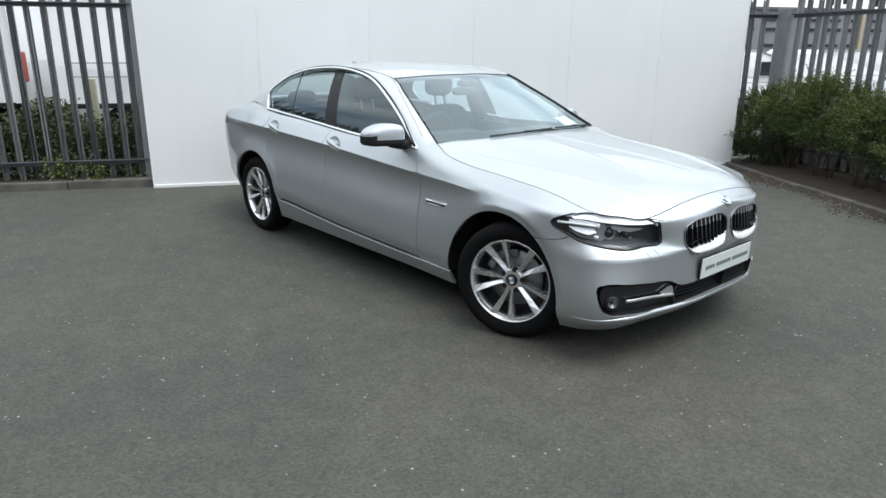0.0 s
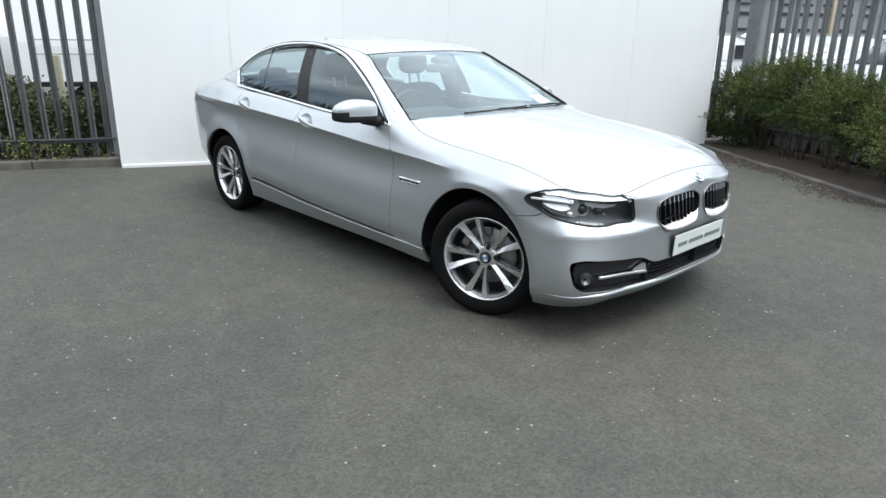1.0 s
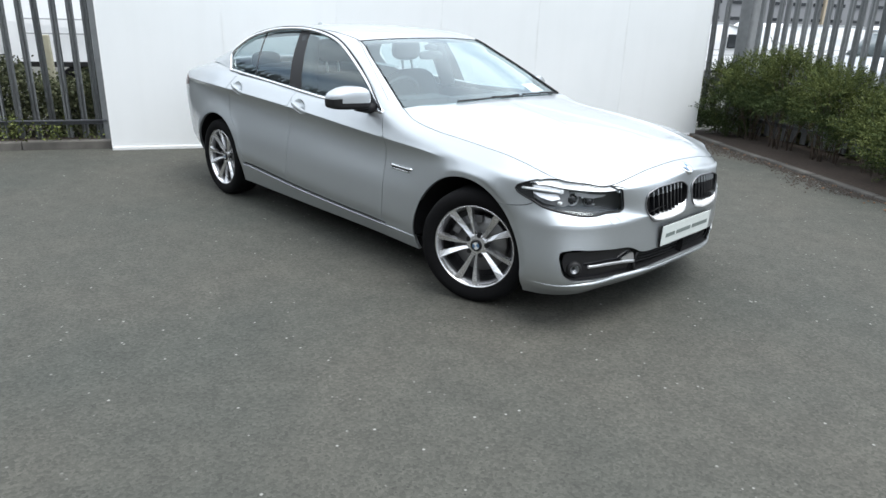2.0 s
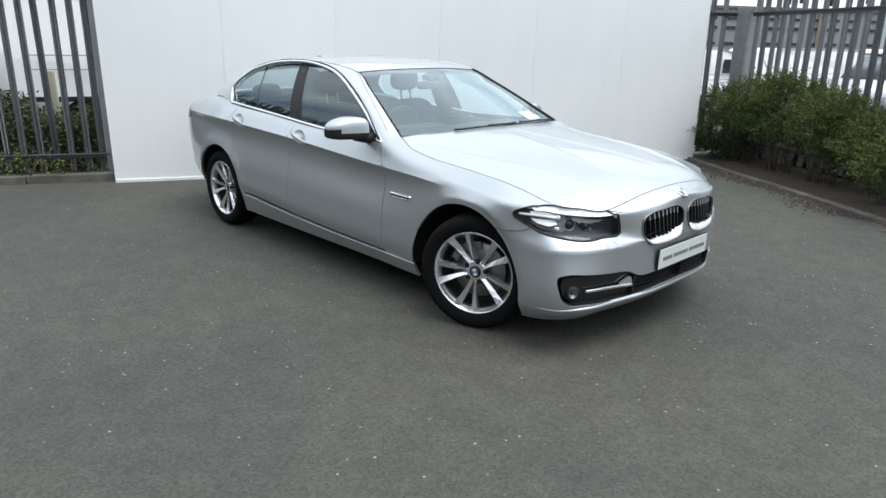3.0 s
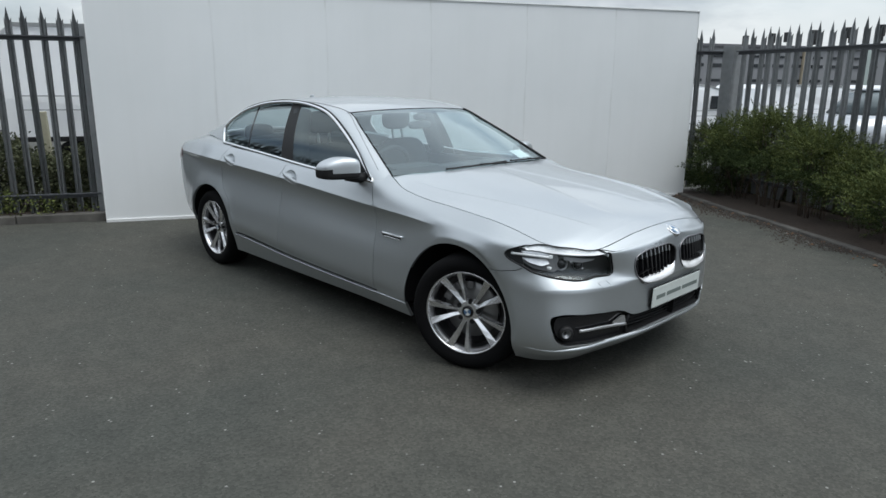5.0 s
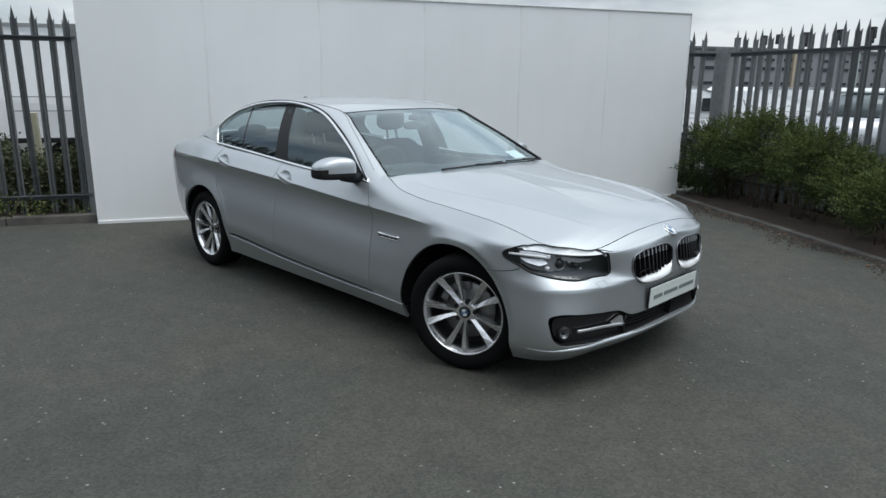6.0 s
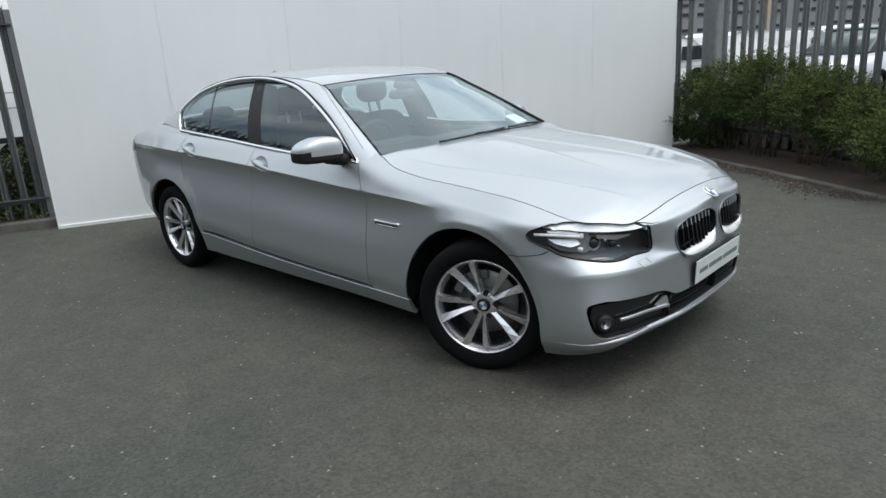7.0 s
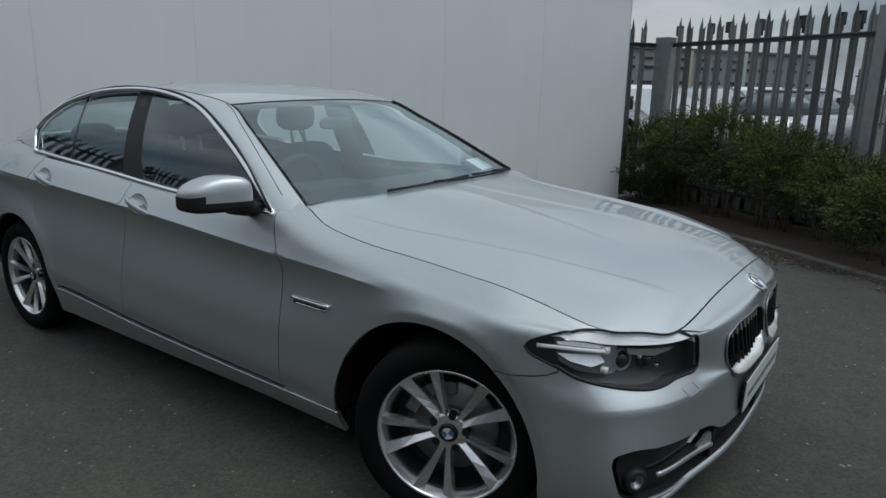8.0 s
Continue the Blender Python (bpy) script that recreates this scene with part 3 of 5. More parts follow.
# ---- glasshouse: windscreen edge and roof rail (E), window opening (D), middle (C) ----
EL = np.array([(-.745, .755, .985), (-1.05, .668, 1.150), (-1.25, .607, 1.252), (-1.43, .557, 1.335), (-1.75, .555, 1.383), (-2.15, .555, 1.393),
               (-2.55, .56, 1.365), (-2.80, .565, 1.31), (-3.10, .60, 1.195), (-3.42, .645, 1.083)])
DL = np.array([(-.83, .838, .945), (-1.05, .768, 1.10), (-1.25, .71, 1.213), (-1.50, .66, 1.322), (-1.76, .637, 1.372), (-2.14, .632, 1.384),
               (-2.48, .65, 1.345), (-2.70, .685, 1.275), (-2.845, .735, 1.155), (-2.80, .79, 1.045)])
CL = np.array([(-.60, 0, .995), (-.95, 0, 1.173), (-1.16, 0, 1.274), (-1.375, 0, 1.354), (-1.72, 0, 1.410), (-2.13, 0, 1.426),
               (-2.53, 0, 1.403), (-2.90, 0, 1.335), (-3.22, 0, 1.205), (-3.52, 0, 1.098)])
UK = np.arange(10.0)


def top_skin(uf):
    u, f = uf[:, 0], uf[:, 1]
    e, c = hermite(u, UK, EL), hermite(u, UK, CL)
    g = (np.abs(f) ** 2.2)[:, None]
    p = c + (e - c) * g
    p[:, 1] = e[:, 1] * f
    return p


def frame_skin(ug):
    """The pillar and rail between the roof (g = 0) and the side windows (g = 1)."""
    u, g = ug[:, 0], ug[:, 1][:, None]
    e, d = hermite(u, UK, EL), hermite(u, UK, DL)
    p = e + (d - e) * g
    bow = (0.012 * 4 * g * (1 - g))
    p[:, 1:2] += bow * .8
    p[:, 2:3] += bow * .6
    return p


def loft(name, surf, u, f, parent, mat, side=1, label="", thick=0.0, flip=False):
    uu, ff = np.meshgrid(u, f, indexing="ij")
    p = surf(np.stack([uu.ravel(), ff.ravel()], 1))
    p[:, 1] *= side
    n, m = len(u), len(f)
    fs = [(i * m + j, i * m + j + 1, (i + 1) * m + j + 1, (i + 1) * m + j) for i in range(n - 1) for j in range(m - 1)]
    if flip:
        fs = [q[::-1] for q in fs]
    return mesh_object(name, p, fs, mat, parent, label=label)


F11 = np.linspace(-1, 1, 33)
loft("roof", top_skin, np.linspace(3.03, 7, 40), F11, CAR, PAINT)
loft("windscreen", top_skin, np.linspace(0.02, 2.97, 30), np.linspace(-.985, .985, 33), CAR, SCREEN, label="clear laminated windscreen")
loft("rear_window", top_skin, np.linspace(7.03, 8.95, 20), np.linspace(-.97, .97, 33), CAR, GLASS)
for side in (-1, 1):
    loft("pillar_frame", frame_skin, np.linspace(-.4, 9, 94), np.linspace(0, 1, 9), CAR, PAINT, side, flip=side < 0)
# boot lid between the flank tops


def boot_top(xy):
    x, w = xy[:, 0], np.abs(xy[:, 1])
    b = flank(along(V_TOP, SK[13], S_END, .02))
    we, ze = np.interp(-x, -b[:, 0], b[:, 1]), np.interp(-x, -b[:, 0], b[:, 2])
    zc = np.interp(-x, [3.3, 3.52, 3.75, 3.98], [1.11, 1.097, 1.085, 1.07])
    f = np.clip(w / np.maximum(we, .02), 0, 1)
    return np.stack([x, w, zc - (zc - ze) * f**2.5], 1)


b = flank(along(V_TOP, SK[14] - .02, S_END, .03))[:, :2]
b[-1, 1] = 0
o = np.concatenate([b, line([(b[-1, 0], 0), (-3.53, 0)], .03)[1:], smooth_line([(-3.53, 0), (-3.48, .4), tuple(b[0])], .03)[1:-1]])
panel("boot_lid", o, CAR, surface=boot_top, both=True)


# ---- side windows ----
def side_plane(xz, bow=.62):
    x, z = xz[:, 0], xz[:, 1]
    return np.stack([x, .828 - .44 * (z - .935) + bow * np.clip((z - .95) * (1.40 - z), 0, 1), z], 1)


DTOP = smooth_line(DL[:, [0, 2]], .012)
BELT = smooth_line([(-2.80, 1.045), (-2.36, 1.02), (-1.99, .998), (-1.5, .968), (-.83, .945)], .02)
DLO = np.concatenate([DTOP[:-1], BELT[:-1]])


def clip_poly(poly, x0b, x0t, x1b, x1t):
    """The part of the window opening between two leaning uprights, each by x at belt and at roof."""
    def cut(p, xb, xt, sign):
        out = []
        val = [(q[0] - (xb + (xt - xb) * (q[1] - .98) / .40)) * sign for q in p]
        for i in range(len(p)):
            a, c, va, vc = p[i], p[(i + 1) % len(p)], val[i], val[(i + 1) % len(p)]
            if va >= 0:
                out.append(a)
            if (va >= 0) != (vc >= 0):
                out.append(a + (c - a) * va / (va - vc))
        return np.array(out)
    return cut(cut(poly, x0b, x0t, 1), x1b, x1t, -1)


def densify(p, step=.02):
    return line(list(p) + [p[0]], step)[:-1]


for side in (-1, 1):
    for nm, q, mt in (("quarter_window", (-9, -9, -2.43, -2.49), GLASS), ("window_divider", (-2.43, -2.49, -2.41, -2.465), GLOSSBLACK), ("rear_door_window", (-2.41, -2.465, -1.935, -2.03), GLASS),
                      ("middle_pillar", (-1.935, -2.03, -1.775, -1.905), BLACK), ("front_door_window", (-1.775, -1.905, -1.02, -1.02), GLASS), ("mirror_triangle", (-1.02, -1.02, 9, 9), BLACK)):
        pg = clip_poly(DLO, *q)
        panel(nm, densify(pg), CAR, mat=mt, surface=lambda a: side_plane(a) - [0, .012, 0], side=side, gap=0, lip=0, step=.05)
    if side < 0:
        vs, fs = tube(side_plane(DLO, .34) * [1, side, 1] + [0, side * .013, .004], .013, 8, True, .8)
        mesh_object("chrome_trim", vs, fs, CHROME, CAR, label="chrome window surround")


# ---- wheels ----
def ring(profile, n=64):
    """A solid turned about the y axis from a profile of (radius, y)."""
    vs = [(r * math.cos(2 * math.pi * i / n), y, r * math.sin(2 * math.pi * i / n)) for i in range(n) for r, y in profile]
    k = len(profile)
    fs = [(i * k + j, i * k + j + 1, ((i + 1) % n) * k + j + 1, ((i + 1) % n) * k + j) for i in range(n) for j in range(k - 1)]
    return vs, fs


DISCGREY = simple("brake_disc_steel", (.33, .33, .33), .42, .8, var=.15, scale=30)


def wheel(m, name="wheel"):
    hub = new(name)
    hub.parent = CAR
    hub.matrix_world = m @ Matrix.Scale(.973, 4)
    tyre = [(.238, .095), (.254, .108), (.283, .114), (.308, .108), (.324, .092), (.330, .07), (.331, 0), (.330, -.07), (.324, -.092), (.308, -.108), (.283, -.114), (.254, -.108), (.238, -.095)]
    mesh_object("tyre", *ring(tyre, 96), RUBBER, hub)
    rim = [(.222, -.074), (.228, -.090), (.232, -.098), (.236, -.101), (.240, -.098), (.240, -.090), (.238, -.08), (.235, .09)]
    mesh_object("rim", *ring(rim, 96), ALLOY, hub)
    # barrel and added backing disc are dark: the shade between spokes is in their colour
    mesh_object("barrel", *ring([(.214, .09), (.207, .05), (.207, -.03), (.211, -.05)], 64), DARKMETAL, hub)
    mesh_object("rim_step", *ring([(.224, -.078), (.215, -.070), (.211, -.048), (.214, -.046), (.211, -.03)], 64), RIMGREY, hub)
    bm = bmesh.new()
    for k in range(7):
        a = radians(118 + 11 * k)
        box(bm, .150 * math.cos(a), -.012, .150 * math.sin(a), .045, .05, .034, .006, pose(0, 0, 0, 0, -math.degrees(a), 0))
    part("caliper", bm, RIMGREY, hub)
    mesh_object("brake_disc", *ring([(.05, -.005), (.160, -.005), (.163, 0), (.163, .02)], 48), DISCGREY, hub)
    mesh_object("backing", *ring([(.0, .03), (.214, .03)], 32), DARKMETAL, hub)
    for i in range(10):
        turn = 1 if i % 2 else -1
        mid = math.pi * 2 * (i // 2) / 5
        bm = bmesh.new()
        rows = []
        for r, hw, y, dp, da in ((.048, .0105, -.058, .03, .215), (.075, .0105, -.064, .030, .205), (.12, .0132, -.073, .030, .218), (.17, .0172, -.083, .028, .238), (.229, .0230, -.096, .022, .255)):
            aa = mid + turn * da
            cx, cz = r * math.cos(aa), r * math.sin(aa)
            tx, tz = -math.sin(aa), math.cos(aa)
            rows.append([bm.verts.new((cx + tx * q, yy, cz + tz * q)) for q, yy in ((-hw, y + dp), (-hw, y + .017 - .003 * turn), (turn * hw * .62 - .0012, y), (turn * hw * .62 + .0012, y), (hw, y + .017 + .003 * turn), (hw, y + dp))])
        for p, q in zip(rows[:-1], rows[1:]):
            for j in range(5):
                bm.faces.new((p[j], p[j + 1], q[j + 1], q[j]))
        part("spoke", bm, ALLOY, hub, smooth=False)
    mesh_object("hub", *ring([(.0, -.058), (.034, -.060), (.054, -.057), (.064, -.052), (.068, -.044), (.070, -.02)], 48), ALLOY, hub)
    cap = mesh_object("centre_cap", *ring([(.0, -.068), (.029, -.068), (.034, -.063), (.034, -.05)], 32), GLOSSBLACK, hub)
    for i in range(4):
        bm = bmesh.new()
        c = bm.verts.new((0, -.0695, 0))
        arc = [bm.verts.new((.021 * math.cos(math.pi / 2 * (i + k / 6)), -.0695, .021 * math.sin(math.pi / 2 * (i + k / 6)))) for k in range(7)]
        for p, q in zip(arc[:-1], arc[1:]):
            bm.faces.new((c, p, q))
        part("cap_quarter", bm, WHITE if i % 2 else simple("badge_blue", (.08, .16, .28), .3), cap)
    for i in range(5):
        a = math.pi * 2 * (i + .5) / 5
        bm = bmesh.new()
        bmesh.ops.create_cone(bm, cap_ends=True, segments=12, radius1=.0155, radius2=.014, depth=.02, matrix=pose(.060 * math.cos(a), -.0485, .060 * math.sin(a), 90, 0, 0))
        part("wheel_bolt", bm, BLACK, hub)
    return hub


STEER = 21
wheel(pose(-.022, -.795, .334, 0, 29, STEER), "front_wheel")
wheel(pose(-.022, .795, .334, 0, 40, STEER + 180), "front_wheel")
wheel(pose(-2.962, -.772, .3276, 0, 31, 0) @ Matrix.Scale(.98, 4), "rear_wheel")
wheel(pose(-2.962, .772, .3276, 0, 5, 180) @ Matrix.Scale(.98, 4), "rear_wheel")

# wheel housings and underbody keep the inside dark
for cx in (-.035, -2.95):
    for side in (-1, 1):
        a = np.radians(np.linspace(-2, 182, 30))
        rim = np.stack([cx + .43 * np.cos(a), .30 + .43 * np.sin(a)], 1)
        out = flank(locate(rim, (0, 2)))[:, 1] - .004
        vs = [(x, side * y, z) for (x, z), w in zip(rim, out) for y in (w, .45)]
        fs = [(2 * i, 2 * i + 1, 2 * i + 3, 2 * i + 2) for i in range(29)]
        mesh_object("wheel_liner", vs, fs, BLACK, CAR)
bm = bmesh.new()
box(bm, -1.6, 0, .23, 4.3, .95, .06, .01)
box(bm, -1.48, 0, .23, 2.0, 1.66, .06, .01)
box(bm, .30, 0, .42, .5, .9, .3, .01)
part("underbody", bm, BLACK, CAR)



# ---- car details ----
def flank_in(depth, base=None):
    """The body surface moved inwards by depth (or outwards if negative)."""
    base = base or flank

    def f(sv):
        p = base(sv)
        q = np.stack([sv[:, 0], np.clip(sv[:, 1], .012, VK[-1] - .012)], 1)
        n = np.cross(base(q + [.01, 0]) - base(q - [.01, 0]), base(q + [0, .01]) - base(q - [0, .01]))
        n /= np.linalg.norm(n, axis=1)[:, None] + 1e-12
        return p - depth * n
    return f


def lamp_in(depth):
    """The lamp's surface pushed straight back into the body."""
    return lambda sv: flank(sv) - depth * np.array([.80, .52, .10])




def shrink(poly, k, to=None):
    c = poly.mean(0) if to is None else to
    return c + (poly - c) * k


def blob(center, radii, power=2.5, nu=24, nv=14):
    """A rounded block."""
    vs, fs = [], []
    for j in range(nv + 1):
        b = -math.pi / 2 + math.pi * j / nv
        for i in range(nu):
            a = 2 * math.pi * i / nu
            q = [math.cos(b) * math.cos(a), math.cos(b) * math.sin(a), math.sin(b)]
            q = [math.copysign(abs(t) ** (2 / power), t) for t in q]
            vs.append([c + r * t for c, r, t in zip(center, radii, q)])
    for j in range(nv):
        for i in range(nu):
            fs.append((j * nu + i, j * nu + (i + 1) % nu, (j + 1) * nu + (i + 1) % nu, (j + 1) * nu + i))
    return np.array(vs), fs


def disc_facing(center, normal, profile, n=28):
    """A turned shape (radius, height along normal) at a place."""
    nrm = Vector(normal).normalized()
    q = nrm.to_track_quat("Z", "Y").to_matrix()
    vs = [tuple(Vector(center) + q @ Vector((r * math.cos(2 * math.pi * i / n), r * math.sin(2 * math.pi * i / n), h))) for i in range(n) for r, h in profile]
    k = len(profile)
    fs = [(i * k + j, ((i + 1) % n) * k + j, ((i + 1) % n) * k + j + 1, i * k + j + 1) for i in range(n) for j in range(k - 1)]
    return vs, fs


BLADE = simple("blade_metal", (.60, .61, .62), .30, .80, var=.05)
SLATLIT = simple("slat_end_sky_lit", (.40, .41, .42), .35, .9, var=.05)
# near-white base carries the sky's reflection on the grille foot and headrest posts
SKYCHROME = simple("sky_white_chrome", (.95, .955, .96), .20, .35, var=.04)
LAMPSILVER = simple("lamp_reflector", (.93, .94, .96), .24, .35, var=.2, scale=70, bump=.4)
LAMPMID = simple("lamp_cover", (.30, .305, .315), .35, .3, var=.1, scale=40)
LAMPGREY = simple("lamp_bezel", (.016, .0165, .018), .35, var=.03)
LAMPWHITE = simple("lamp_white", (.92, .93, .94), .25)
for side in (-1, 1):
    lamp = panel("headlamp", shrink(LAMP, .985), CAR, mat=LENS, side=side, gap=0, lip=0, step=.03, label="clear headlamp with dark inner bezel")
    lamp.visible_shadow = False
    panel("housing", LAMP, lamp, mat=LAMPGREY, surface=lamp_in(.05), side=side, gap=0, lip=0, step=.04)
    wa, wb = lamp_in(.004)(LAMP) * [1, side, 1], lamp_in(.05)(LAMP) * [1, side, 1]
    m = len(LAMP)
    mesh_object("housing_wall", np.concatenate([wa, wb]), [(q, (q + 1) % m, m + (q + 1) % m, m + q) for q in range(m)], LAMPGREY, lamp)
    mesh_object("seal", *tube(lamp_in(-.001)(LAMP) * [1, side, 1], .0035, 6, True), BLACK, lamp)
    mesh_object("lower_seal", *tube(lamp_in(-.0005)(LL[2:-6] + [0, .004]) * [1, side, 1], .0055, 6), BLACK, lamp)
    # flat grey surround at the outer tip
    tipside = LAMP[LAMP[:, 0] > .985]
    far = tipside[np.argsort(np.arctan2(tipside[:, 1] - .63, (tipside[:, 0] - 1.04)))]
    panel("tip_bezel", shrink(far, .93), lamp, mat=LAMPGREY, surface=lamp_in(.014), side=side, gap=0, lip=.01, step=.02)
    # glassy brow strip under the upper edge, its sky reflection painted white
    top = LT[7:k_in]
    n = np.linspace(0, 1, len(top))
    low = []
    for (s0, v0), k in zip(top, n):
        col = np.stack([np.full(60, s0), np.linspace(v0, .59, 60)], 1)
        drop = flank(col[:1])[0, 2] - flank(col)[:, 2]
        low.append((s0, np.interp(.003 + .026 * math.sin(math.pi * (k * .80 + .02)) ** .7, drop, col[:, 1])))
    va, vb = lamp_in(.010)(top - [0, .006]) * [1, side, 1], lamp_in(.006)(np.array(low)) * [1, side, 1]
    q = len(top)
    mesh_object("brow", np.concatenate([va, vb]), [(i, i + 1, q + i + 1, q + i) for i in range(q - 1)], LAMPWHITE, lamp)

    def tray(name, rows, depth, mat, lean=0.0):
        def leaning(sv):
            return flank(sv) - (depth + lean * (sv[:, 1:2] - .60)) * np.array([.80, .52, .10])
        panel(name, densify(np.array(rows), .012), lamp, mat=mat, surface=leaning, side=side, gap=0, lip=.006, step=.016)
    # grey bowl behind silver strips above and below a light bar in the outer half
    tray("bowl", [(1.030, .630), (.96, .640), (.88, .634), (.815, .632), (.812, .588), (.850, .568), (.930, .572), (.995, .588)], .034, LAMPMID)
    tray("upper_tray", [(.992, .629), (.94, .636), (.860, .633), (.857, .624), (.990, .622)], .006, LAMPSILVER, .45)
    tray("lower_tray", [(.995, .602), (.868, .610), (.862, .598), (.905, .588), (.965, .592)], .020, LAMPSILVER, .95)
    bar = line([(1.055, .612), (.98, .616), (.860, .619)], .02)
    mesh_object("light_bar", *tube(lamp_in(.010)(bar) * [1, side, 1], .0064, 8), LAMPWHITE, lamp)
    # smooth grey cover under the brow towards the nose, black below it
    tray("inner_cover", [(.790, .630), (.700, .628), (.620, .626), (.640, .618), (.700, .610), (.790, .616)], .022, LAMPMID)
    for s0, v0, r, mt in ((.800, .601, .034, LAMPMID), (.716, .600, .028, DARKMETAL)):
        c = lamp_in(.040)(np.array([[s0, v0]]))[0] * [1, side, 1]
        mesh_object("projector_ring", *disc_facing(c, (.88, side * .47, .05), [(r * .72, -.006), (r * .90, .003), (r * .98, .002), (r * 1.0, -.02)]), mt, lamp)
        mesh_object("projector", *disc_facing(c, (.88, side * .47, .05), [(0, .016), (r * .25, .0152), (r * .45, .012), (r * .65, .006), (r * .80, -.006)]), GLOSSBLACK, lamp)
    # white end blocks, and small chrome blobs standing in for glints on the projectors
    for s0, v0, a, b, mt in ((.858, .622, .011, .010, LAMPWHITE), (.866, .585, .010, .007, LAMPWHITE), (.757, .611, .006, .005, CHROME), (.700, .592, .006, .006, CHROME)):
        c = lamp_in(.016)(np.array([[s0, v0]]))[0] * [1, side, 1]
        vs, fs = blob(c, (a, a, b), 6, 14, 8)
        mesh_object("lamp_block", vs, fs, mt, lamp)
    # cover of the lamp washer, let into the bumper
    cover_line = locate(densify(np.array([(.625, .600), (.570, .604), (.552, .578), (.608, .573)]), .01), (1, 2), 1.35)
    mesh_object("washer_cover", *tube(flank_in(-.0004)(cover_line) * [1, side, 1], .0012, 6, True), PAINT, CAR)
    # tapering shut line running on from the lamp's inner corner
    sp = lamp_in(-.001)(line([LT[k_in], locate([(.700, .470, .747)], (0, 1, 2), 2.0)[0]], .01)) * [1, side, 1]
    vs, fs = tube(sp, .0032, 6)
    tp = np.linspace(1, .15, len(sp))[:, None, None]
    vs = (sp[:, None] + (np.array(vs)[:len(sp) * 6].reshape(len(sp), 6, 3) - sp[:, None]) * tp).reshape(-1, 3)
    mesh_object("corner_gap", vs, [f for f in fs if max(f) < len(vs)], BLACK, lamp)

# kidney grilles
for side in (-1, 1):
    rimk = flank_in(-.004)(KIDNEY) * [1, side, 1]
    kd = mesh_object("kidney_grille", *tube(rimk, .0036, 10, True), RIMGREY, CAR, label="chrome framed kidney grille with dark slats")
    panel("backing", KIDNEY, kd, mat=BLACK, surface=flank_in(.05), side=side, gap=0, lip=-.05, step=.05)
    # the broad foot of the chrome frame, tapering to both ends
    fw = smooth_line([(.030, .622), (.050, .585), (.12, .560), (.23, .552), (.318, .562), (.360, .592)], .012)
    mid = flank(locate(fw, (1, 2), 1.35))
    grow = np.clip(np.minimum(np.linspace(0, 1, len(fw)) * 5, np.linspace(1, 0, len(fw)) * 3), .12, 1)
    rows = [(mid + np.stack([dx * grow, 0 * grow, dz * grow], 1)) * [1, side, 1] for dx, dz in ((-.004, -.008), (.013, -.004), (.014, .006), (.000, .024), (-.022, .036))]
    m = len(fw)
    mesh_object("frame_foot", np.concatenate(rows), [(r * m + i, r * m + i + 1, (r + 1) * m + i + 1, (r + 1) * m + i) for r in range(4) for i in range(m - 1)], SKYCHROME, kd)
    kp = flank(KIDNEY)
    for i in range(9):
        w = .062 + i * .036
        zs = [z for z in np.linspace(.54, .735, 70) if inside(kp[:, 1:3], np.array([[w, z]]))[0]]
        z0, z1 = min(zs) + .036, max(zs)
        sv = locate(np.stack([np.full(8, w), np.linspace(z0, z1, 8)], 1), (1, 2), 1.35)
        a, b = flank_in(.012)(sv), flank_in(.045)(sv)
        b[:, 1] = a[:, 1]
        vs, fs = [], []
        for p, q in zip(a, b):
            vs += [(p[0], side * (p[1] - .004), p[2]), (p[0] + .003, side * p[1], p[2]), (p[0], side * (p[1] + .004), p[2]), (q[0], side * (q[1] + .005), q[2]), (q[0], side * (q[1] - .005), q[2])]
        for j in range(7):
            for k in range(5):
                fs.append((j * 5 + k, j * 5 + (k + 1) % 5, j * 5 + 5 + (k + 1) % 5, j * 5 + 5 + k))
        slat = mesh_object("slat", vs, fs, [GLOSSBLACK, SLATLIT], kd, smooth=False)
        # paler upper ends: the sky's reflection is put into their colour
        slat.data.polygons.foreach_set("material_index", [int(k >= 25) for k in range(len(fs))])

# lower intake: back, mesh bars, fog lamps, chrome blades, dividers


def flank_lr(sv):
    """The body surface on both sides: s below zero is the left."""
    p = flank(np.stack([np.abs(sv[:, 0]), sv[:, 1]], 1))
    p[:, 1] *= np.sign(sv[:, 0] + 1e-9)
    return p


